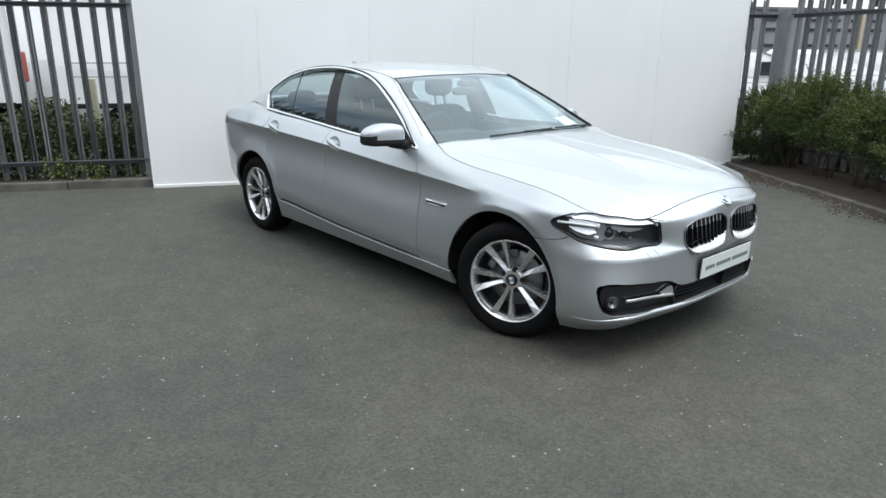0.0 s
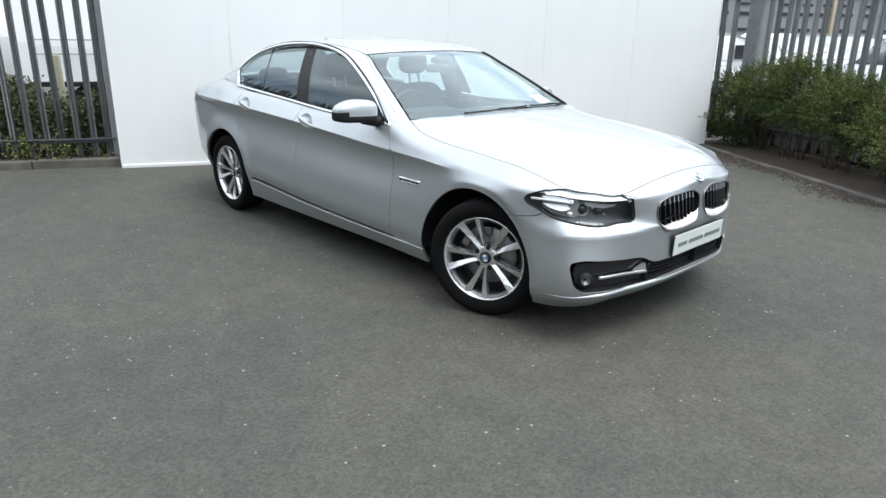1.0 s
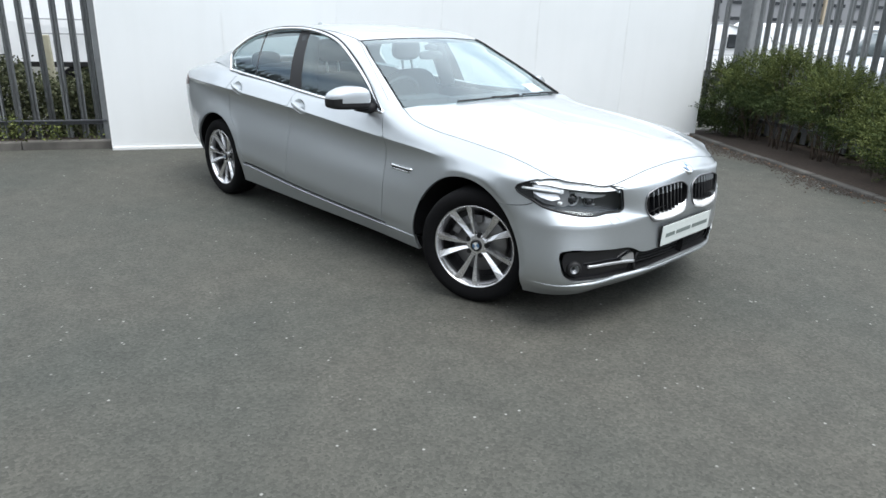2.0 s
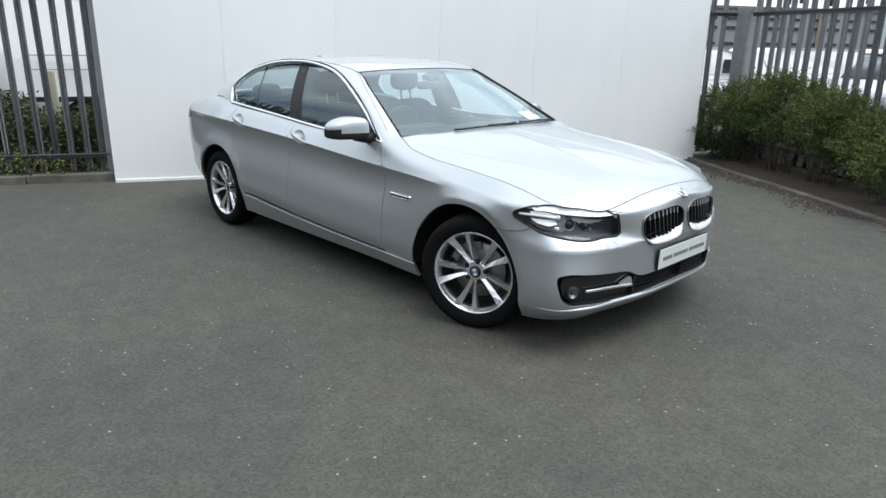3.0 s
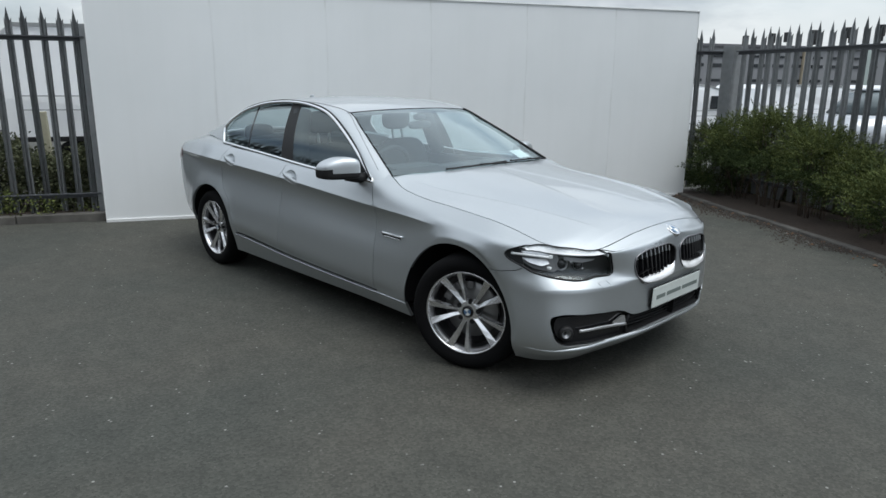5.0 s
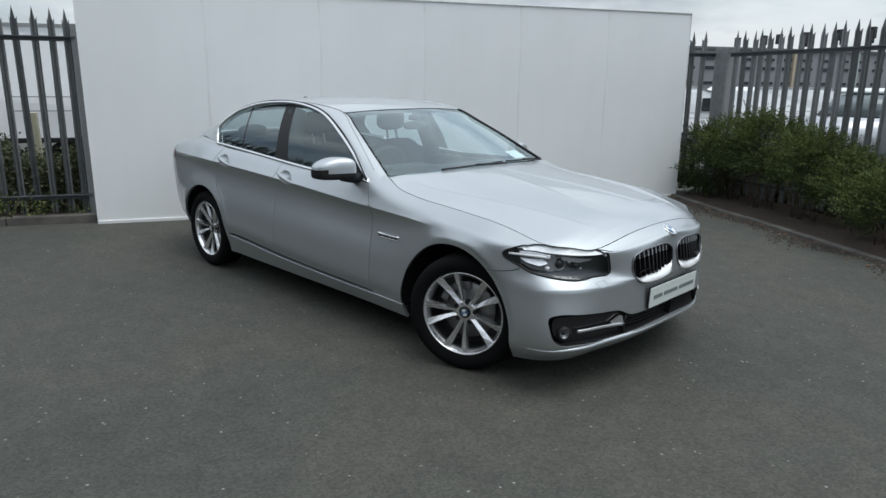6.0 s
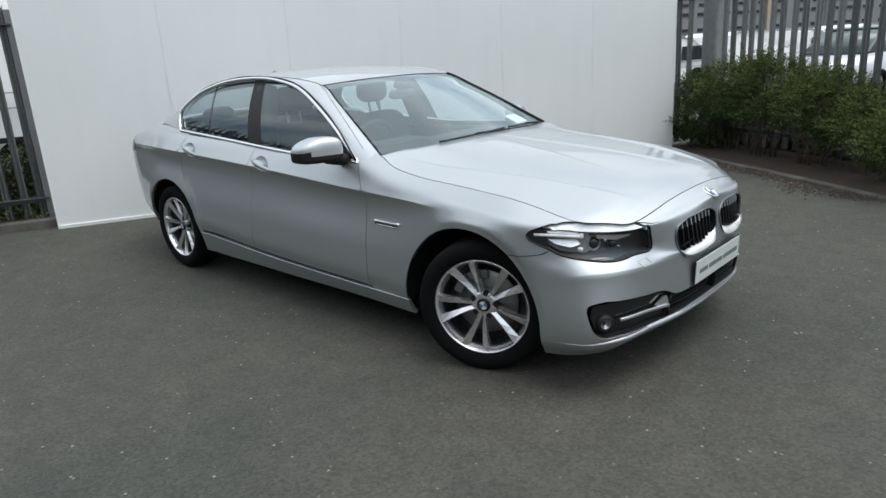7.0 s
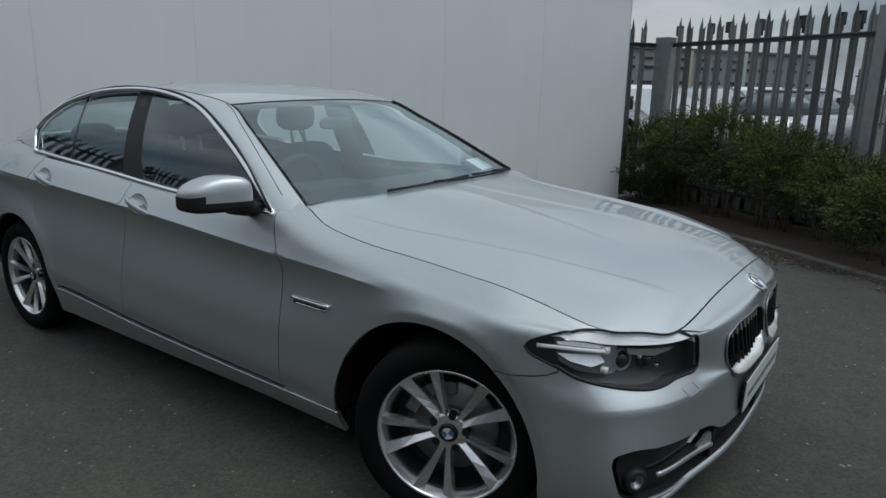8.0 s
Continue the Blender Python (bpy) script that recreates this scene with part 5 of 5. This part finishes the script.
post.matrix_world = YARD @ pose(.64, .06, 0, 0, 0, 12)
bm = bmesh.new()
box(bm, 0, 0, 1.05, .07, .07, 2.1, .004)
post2 = tagged(part("end_post", bm, STEEL, None), "square grey steel end post beside the white wall", "post")
post2.matrix_world = YARD @ pose(-7.445, .30, 0)
# small dark boxes on the heads of some pales
for k, y in enumerate((-.09, -.57, -.83, -1.24, -1.74, -2.14, -2.33)):
    bm = bmesh.new()
    box(bm, 0, 0, 0, .05, .08, .12, .008)
    box(bm, .02, 0, -.08, .02, .03, .06)
    ob = tagged(part("fence_box", bm, simple("dark_casing", (.03, .03, .032), .5), None), "small dark metal box fixed on a fence top", "box", "boxes on the fence")
    ob.matrix_world = YARD @ pose(.70, y, 2.11, 0, 0, rnd.uniform(-8, 8))

# ---- kerbs, beds ----
CONCRETE = simple("concrete_kerb", (.10, .094, .085), .9, var=.85, scale=5, bump=.6)
SOIL = simple("bark_soil", (.050, .037, .029), .95, var=.6, scale=35, bump=.8)


def kerb(name, a, b, w, h, pieces, label):
    """A row of kerb stones from a to b in the yard's plan."""
    a, b = Vector((*a, 0)), Vector((*b, 0))
    d = b - a
    ang = math.degrees(math.atan2(d.y, d.x))
    k = thing(name, label, "kerb", YARD @ Matrix.Translation(a) @ pose(0, 0, 0, 0, 0, ang), kind="structure")
    ln = d.length / pieces
    me = None
    for i in range(pieces):
        if me is None:
            bm = bmesh.new()
            box(bm, 0, 0, 0, ln - .008, w, h, .012)
            ob = part("kerb_stone", bm, CONCRETE, k)
            me = ob.data
        else:
            ob = new("kerb_stone", me)
            ob.parent = k
        ob.matrix_basis = pose(ln * (i + .5), rnd.uniform(-.006, .006), h / 2 - .02 + rnd.uniform(-.004, .004), 0, 0, rnd.uniform(-.3, .3))
    return k


kerb("kerb_right", (-.02, .10), (-.91, -7.6), .09, .066, 9, "worn grey concrete kerb stones beside a planting bed")
kerb("kerb_left", (-17.2, .27), (-7.38, .16), .12, .12, 11, "low worn concrete kerb under a steel fence")


def bed(name, quad, z, label, seed):
    bm = bmesh.new()
    n = 40
    q = [Vector((*c, 0)) for c in quad]
    rows = []
    for i in range(n + 1):
        row = []
        for j in range(9):
            u, v = i / n, j / 8
            p = (q[0] * (1 - u) + q[1] * u) * (1 - v) + (q[3] * (1 - u) + q[2] * u) * v
            row.append(bm.verts.new((p.x, p.y, (z + .03 * noise.noise(Vector((p.x * 3, p.y * 3, seed)))) * (1 if j else .4))))
        rows.append(row)
    for a, b in zip(rows[:-1], rows[1:]):
        for j in range(8):
            bm.faces.new((a[j], a[j + 1], b[j + 1], b[j]))
    ob = tagged(part(name, bm, SOIL, None, smooth=True), label, "soil", kind="structure")
    ob.matrix_world = YARD
    return ob


bed("soil_bed", [(.02, .25), (-.87, -7.6), (1.3, -7.6), (1.3, .25)], .06, "dark brown bark soil bed under a hedge", 1.0)
bed("soil_strip", [(-17.2, .33), (-7.4, .22), (-7.4, 1.5), (-17.2, 1.5)], .07, "dark soil strip behind a low kerb", 2.0)


def litter(name, label, x_at, y0, y1, count, seed, spread, size, mat):
    """Small crumbs of soil and stone strewn along the kerb's foot."""
    rng = np.random.default_rng(seed)
    vs, fs = [], []
    for i in range(count):
        y = rng.uniform(y0, y1)
        r = rng.uniform(*size) * rng.uniform(.5, 1)
        c = np.array([x_at(y) - abs(rng.normal()) * spread * (.6 + .8 * noise.noise(Vector((y * 1.3, seed, 0)))) + .02, y, .012 + r * .3])
        k = len(vs)
        q = np.array([(1, 0, 0), (0, 1, 0), (-1, 0, 0), (0, -1, 0), (0, 0, .8), (0, 0, -.6)]) * rng.uniform(.6, 1.3, (6, 1)) * r
        a = rng.uniform(0, 6.3)
        q = np.stack([q[:, 0] * math.cos(a) - q[:, 1] * math.sin(a), q[:, 0] * math.sin(a) + q[:, 1] * math.cos(a), q[:, 2]], 1) + c
        vs += list(q)
        fs += [(k + i0, k + (i0 + 1) % 4, k + 4) for i0 in range(4)] + [(k + (i0 + 1) % 4, k + i0, k + 5) for i0 in range(4)]
    ob = mesh_object(name, vs, fs, mat, None, smooth=False)
    ob.matrix_world = YARD
    return tagged(ob, label, "litter", kind="stuff")


CRUMB = simple("earth_crumb", (.060, .049, .041), .95, var=.6, scale=12)
STONE = simple("stone_chip", (.26, .25, .23), .9, var=.5, scale=12)
LEAFBROWN = simple("dead_leaf", (.14, .085, .05), .8, var=.5, scale=14)
kerb_x = lambda y: -.07 + (y - .10) * .1156
litter("soil_crumbs", "dark soil crumbs spilled along a kerb", kerb_x, -7.0, 0, 5200, 31, .21, (.005, .019), CRUMB)
litter("stone_chips", "pale stone chips at the foot of a kerb", kerb_x, -7.0, -1.0, 150, 32, .22, (.005, .014), STONE)
litter("dead_leaves", "brown dead leaves beside a kerb and soil bed", lambda y: kerb_x(y) + .12, -7.0, 0, 300, 33, .24, (.012, .028), LEAFBROWN)


# ---- planting ----
def leaf_material(name, dark, light, scale=6):
    m, n, l, b = material(name)
    g = n.new("ShaderNodeNewGeometry")
    r = n.new("ShaderNodeValToRGB")
    r.color_ramp.elements[0].color, r.color_ramp.elements[1].color = (*dark, 1), (*light, 1)
    l.new(g.outputs["Random Per Island"], r.inputs[0])
    l.new(r.outputs[0], b.inputs["Base Color"])
    b.inputs["Roughness"].default_value = 0.7
    b.inputs["Specular IOR Level"].default_value = 0.12
    return m


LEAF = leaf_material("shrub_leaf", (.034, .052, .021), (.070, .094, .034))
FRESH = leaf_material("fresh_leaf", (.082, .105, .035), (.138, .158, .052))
IVY = leaf_material("ivy_leaf", (.042, .052, .028), (.165, .175, .100))
STRAW = leaf_material("dry_stalk", (.10, .095, .05), (.26, .25, .14))
BARK = simple("bark", (.075, .055, .042), .9, var=.3, scale=40, bump=.4)


def leaf_cloud(name, rng, p, d, size, mat, parent, slim=.32):
    """One mesh of many small folded leaves at places p growing along d."""
    p, d, size = np.asarray(p), np.asarray(d), np.asarray(size)[:, None]
    d = d / (np.linalg.norm(d, axis=1)[:, None] + 1e-9)
    sd = np.cross(d, rng.normal(size=d.shape))
    sd /= np.linalg.norm(sd, axis=1)[:, None] + 1e-9
    nr = np.cross(sd, d)
    w = size * slim
    n = len(p)
    v = np.stack([p, p + d * size * .5 + sd * w + nr * w * .35, p + d * size, p + d * size * .5 - sd * w + nr * w * .35], 1).reshape(-1, 3)
    k = np.arange(n)[:, None] * 4
    f = np.concatenate([k + [0, 1, 2], k + [0, 2, 3]], 1).reshape(-1, 3)
    me = bpy.data.meshes.new(name)
    me.vertices.add(len(v))
    me.vertices.foreach_set("co", v.ravel())
    me.loops.add(f.size)
    me.loops.foreach_set("vertex_index", f.ravel())
    me.polygons.add(len(f))
    me.polygons.foreach_set("loop_start", np.arange(len(f)) * 3)
    me.materials.append(mat)
    me.update(calc_edges=True)
    ob = new(name, me)
    ob.parent = parent
    return tagged(ob, kind="stuff")


def shrub(x, y, wx, wy, h, seed, clumps=44, label="bushy green shrub with bare lower stems in a soil bed", yellow=.75, foot=.30):
    """A mounded shrub: bare stems below, feathery tufts of shoots above that spread over the stems."""
    rng = np.random.default_rng(seed)
    s = thing("shrub", label, "shrub", YARD @ pose(x, y, .06), "shrubs in the bed")
    sv, sf = [], []
    P, D, Z, F = [], [], [], []
    mid, rise = h * (foot + .22), h * (.78 - foot) * .86
    for i in range(clumps):
        a = 2.39996 * i + rng.uniform(-.3, .3)
        lat = rng.uniform(-.45, 1.0)
        out = math.sqrt(max(0, 1 - lat * lat)) * rng.uniform(.55, 1.02)
        bump = 1 + .22 * noise.noise(Vector((math.cos(a) * 1.4, math.sin(a) * 1.4, lat * 1.5 + seed)))
        c = np.array([wx * out * math.cos(a) * bump, wy * out * math.sin(a) * bump, mid + rise * lat * (bump if lat > 0 else .55)])
        base = np.array([.22 * wx * math.cos(a + .4), .5 * wy * math.sin(a + .4) * rng.uniform(.3, 1), 0])
        t = np.linspace(0, 1, 8)[:, None]
        path = base + (c - base) * np.concatenate([t**1.7, t**1.7, t], 1) + rng.normal(size=(8, 3)) * .010 * t
        if i % 3 == 0:
            v, f = tube(path, rng.uniform(.004, .007), 5)
            k = len(sv)
            sv += list(v)
            sf += [tuple(q + k for q in g) for g in f]
        grow = np.array([math.cos(a) * (.35 + out), math.sin(a) * (.35 + out), .30 + .75 * max(lat, 0)])
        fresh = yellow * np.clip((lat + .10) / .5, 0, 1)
        m = rng.integers(34, 46)
        for q in range(m):
            d = grow + rng.normal(size=3) * np.array([.62, .62, .42])
            d /= np.linalg.norm(d) + 1e-9
            ln = rng.uniform(.09, .21) * (1.45 if rng.uniform() < .12 and lat > .2 else 1)
            p0 = c + rng.normal(size=3) * np.array([.055, .065, .045])
            n = int(ln / .0088)
            tt = np.linspace(0, 1, n)[:, None]
            P.append(p0 + d * ln * tt + np.array([0, 0, -.16]) * ln * tt**2 + rng.normal(size=(n, 3)) * .005)
            D.append(d * 1.2 + rng.normal(size=(n, 3)) * .55)
            Z.append(rng.uniform(.018, .034, n))
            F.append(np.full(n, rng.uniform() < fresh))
    P, D, Z, F = np.concatenate(P), np.concatenate(D), np.concatenate(Z), np.concatenate(F)
    mesh_object("branching", sv, sf, BARK, s)
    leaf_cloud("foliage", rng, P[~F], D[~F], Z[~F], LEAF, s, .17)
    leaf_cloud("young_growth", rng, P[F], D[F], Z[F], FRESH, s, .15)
    return s


shrub(.40, -.06, .30, .36, 1.00, 11, 44, "dark bushy shrub pressed against a wall end", .45, .04)
shrub(.40, -.58, .34, .42, 1.06, 12, 46)
shrub(.34, -1.25, .40, .47, 1.15, 13, 54)
shrub(.28, -1.98, .40, .50, .98, 14, 52)
shrub(.26, -2.70, .40, .44, .76, 15, 44)
shrub(-.06, -3.40, .42, .42, .68, 18, 40, "low spreading shrub with yellow-green shoots in a soil bed", .8, .16)
shrub(.05, -4.50, .46, .60, .95, 16, 44)
shrub(-.05, -5.70, .46, .60, 1.0, 17, 44)


def climbers(name, x0, x1, y0, y1, z0, z1, count, seed, label, size=(.03, .06), mat=None):
    rng = np.random.default_rng(seed)
    cx, cy = rng.uniform(x0, x1, count), rng.uniform(y0, y1, count)
    lim = np.array([z0 + (z1 - z0) * (.75 + .35 * noise.noise(Vector((q * 1.7, seed, 0)))) for q in cx])
    cz = z0 + (lim - z0) * rng.uniform(size=count) ** .8
    p = np.repeat(np.stack([cx, cy, cz], 1), 7, 0) + rng.normal(size=(count * 7, 3)) * .05
    p[:, 2] = np.maximum(p[:, 2], .05)
    ob = leaf_cloud(name, rng, p, rng.normal(size=p.shape) + [0, -.5, .2], rng.uniform(*size, len(p)), mat or IVY, None)
    ob.matrix_world = YARD
    return tagged(ob, label, "plants", kind="stuff")


climbers("ivy", -13.0, -7.35, .50, .98, .05, 1.0, 5600, 21, "dark tangled ivy and weeds behind a steel fence")
climbers("weeds", -8.50, -8.22, .16, .27, .08, .34, 26, 22, "small green weeds at the foot of a fence", (.025, .045), FRESH)
climbers("weeds", -8.10, -7.86, .16, .27, .08, .30, 20, 24, "leafy green weeds growing through a fence foot", (.025, .045), FRESH)
climbers("weeds", -7.66, -7.5, .16, .26, .08, .17, 8, 25, "low weeds beside a wall end", (.02, .04), FRESH)
climbers("dry_grass", .82, 1.25, -7.0, .2, .04, .46, 2600, 26, "pale dry grass and dead stems behind a fence foot", (.05, .10), STRAW)

# ---- beyond the fences ----
VANWHITE = simple("van_paint", (.84, .85, .86), .3, var=.03, scale=3, coat=.5)
# the parked car's glass has the sky's reflection put into its lighter base
PALEGLASS = simple("sky_lit_glass", (.13, .155, .16), .06)
DARKGLASS = simple("dark_vehicle_glass", (.02, .024, .028), .08)


def van(m, label, length=5.0, height=2.3, low=.42, colour=None, nose_len=1.1):
    """A panel van seen from the side: body with rounded roof edges, sloping nose, wheels, windows, trim lines."""
    colour = colour or VANWHITE
    v = thing("van", label, "van", m, "parked vehicles")
    prof = [(0, low), (0, height * .55), (.06, height * .93), (.22, height), (length - nose_len - .55, height), (length - nose_len, height * .9), (length - nose_len * .45, height * .58),
            (length - .12, height * .48), (length, height * .36), (length, low)]
    bm = bmesh.new()
    rings = []
    for y, sh in ((-.92, .05), (-.985, .0), (.985, 0), (.92, .05)):
        rings.append([bm.verts.new((x, y if z < height * .6 else y * (.94 if z < height * .95 else .88), z - (sh if z > height * .9 else 0))) for x, z in prof])
    n = len(prof)
    for a, b in zip(rings[:-1], rings[1:]):
        for j in range(n):
            bm.faces.new((a[j], b[j], b[(j + 1) % n], a[(j + 1) % n]))
    bm.faces.new(rings[0])
    bm.faces.new(rings[-1][::-1])
    part("body", bm, colour, v)
    for y in (-.995, .995):
        for z in (height * .565, height * .48):
            bm = bmesh.new()
            box(bm, length * .45, y, z, length * .8, .012, .018, .003)
            part("trim_strip", bm, simple("grey_strip", (.35, .36, .37), .5), v)
        bm = bmesh.new()
        box(bm, length / 2, y * .98, low - .02, length * .96, .04, .07, .01)
        part("lower_sill", bm, BLACK, v)
        bm = bmesh.new()
        box(bm, length - nose_len * 1.05, y * .93, height * .70, .75, .02, height * .22, .02)
        part("cab_window", bm, DARKGLASS, v)
    for x in (.9, length - .95):
        for y in (-.88, .88):
            t = mesh_object("wheel", *ring([(.0, .0), (.19, -.02), (.2, -.1), (.32, -.1), (.34, -.06), (.34, .06), (.32, .1)], 32), RUBBER, v)
            t.matrix_basis = pose(x, y, .34, 0, 0, 0 if y < 0 else 180)
    return v


def saloon(m, colour, label):
    """A parked car: lower body, glasshouse, wheels."""
    c = thing("parked_car", label, "car", m, "parked vehicles")
    low = [(0, .25), (-.02, .6), (.10, .88), (.9, .95), (3.2, .92), (4.2, .80), (4.4, .55), (4.38, .25)]
    top = [(.55, .93), (1.15, 1.36), (1.6, 1.43), (2.3, 1.40), (3.2, .95)]
    for nm, prof, w0, mt in (("body", low, .88, colour), ("glasshouse", top, .70, PALEGLASS)):
        bm = bmesh.new()
        rings = [[bm.verts.new((x, s * (w0 - (.12 * max(0, (z - .9) / .5) if nm == "glasshouse" else .06 * (abs(z - .6) > .25))), z)) for x, z in prof] for s in (-1, 1)]
        n = len(prof)
        for j in range(n):
            bm.faces.new((rings[0][j], rings[1][j], rings[1][(j + 1) % n], rings[0][(j + 1) % n]))
        bm.faces.new(rings[0])
        bm.faces.new(rings[1][::-1])
        bmesh.ops.bevel(bm, geom=bm.edges[:], offset=.04, segments=2, affect="EDGES")
        part(nm, bm, mt, c, smooth=True)
    bm = bmesh.new()
    box(bm, 1.75, 0, 1.425, 1.0, 1.16, .05, .02)
    part("roof", bm, colour, c)
    for x in (.8, 3.5):
        for y in (-.80, .80):
            t = mesh_object("wheel", *ring([(.0, .0), (.19, -.02), (.2, -.1), (.30, -.1), (.32, -.06), (.32, .06), (.30, .1)], 28), RUBBER, c)
            t.matrix_basis = pose(x, y, .32, 0, 0, 0 if y < 0 else 180)
    return c


van(YARD @ pose(-9.05, 4.0, 0), "white panel van parked behind a steel fence", 5.2, 2.28, .70)
van(YARD @ pose(-9.6, 4.4, 0, 0, 0, 180), "white van with a red tail lamp beyond a fence", 5.0, 2.35, .70)
bm = bmesh.new()
box(bm, 0, 0, 0, .06, .22, .44, .02)
lampbit = tagged(part("tail_lamp", bm, simple("red_lamp", (.45, .02, .02), .2), None), "tall red tail lamp on a white van", "lamp")
lampbit.matrix_world = YARD @ pose(-9.58, 3.6, 1.22)
bm = bmesh.new()
box(bm, 0, 0, .58, .07, .07, 1.16, .01)
stake = tagged(part("wooden_post", bm, simple("pale_wood", (.42, .40, .30), .8, var=.2, scale=20), None), "pale weathered wooden post behind a fence", "post")
stake.matrix_world = YARD @ pose(-8.06, 1.02, 0, 0, -1.5, 0)
for k, (x, y, rz, lb) in enumerate(((2.6, 7.4, 8, "white van parked beyond the hedge and fence"), (7.6, 8.2, 5, "white van parked in a row beyond a fence"), (12.8, 8.6, 3, "white van at the end of a parked row"))):
    van(YARD @ pose(x, y, 0, 0, 0, rz), lb, 4.6, 1.5, .35)
SILVERCAR = simple("pale_car_paint", (.55, .57, .60), .3, .3, coat=.5)
saloon(YARD @ pose(5.8, 3.0, 0, 0, 0, 12), SILVERCAR, "pale silver car with dark windows beyond a steel fence")

# long grey building
GREYCLAD = simple("grey_cladding", (.22, .225, .235), .7, var=.12, scale=1.2)
bld = thing("building", "long low grey clad building with rows of dark slits", "building", YARD @ pose(0, 12.0, 0))
bm = bmesh.new()
box(bm, 10.9, 3.0, 1.36, 19.8, 6.0, 2.72)
part("wall", bm, GREYCLAD, bld)
bm = bmesh.new()
box(bm, 10.9, 3.0, 2.76, 20.0, 6.2, .10, .02)
part("roof", bm, simple("roof_edge", (.10, .10, .11), .6), bld)
wm = None
for i in range(23):
    for z, k in ((1.62, .9), (2.12, 1.0), (2.42, .8)):
        if wm is None:
            bm = bmesh.new()
            box(bm, 0, 0, 0, .50, .05, .10)
            ob = part("window_slit", bm, DARKGLASS, bld)
            wm = ob.data
        else:
            ob = new("window_slit", wm)
            ob.parent = bld
        ob.matrix_basis = pose(1.5 + .84 * i, -.01, z) @ Matrix.Diagonal((k, 1, k, 1))
for x, tone in ((13.5, (.40, .34, .25)), (16.3, (.36, .42, .40))):
    bm = bmesh.new()
    box(bm, x, -.06, 1.36, .22, .12, 2.72, .02)
    part("pier", bm, simple("pier_facing", tone, .85), bld)
# far fence beyond the parked row
fence("far_fence", YARD @ pose(18.5, 9.0, 0, 0, 0, -15), 14.0, "distant grey palisade fence behind parked vehicles", (0.1, 4.7, 9.4, 13.9), spacing=.31)


# plain grey wall added out of view: darkens the car's flank and the tarmac
RENDERED = simple("grey_render", (.172, .171, .166), .9, var=.2, scale=1.3)
bm = bmesh.new()
box(bm, 6.0, -10.0, 3.0, 32, .3, 6.0, .02)
tagged(part("wall_south", bm, RENDERED, None), "plain grey wall added out of view to darken reflections", "wall", kind="structure")
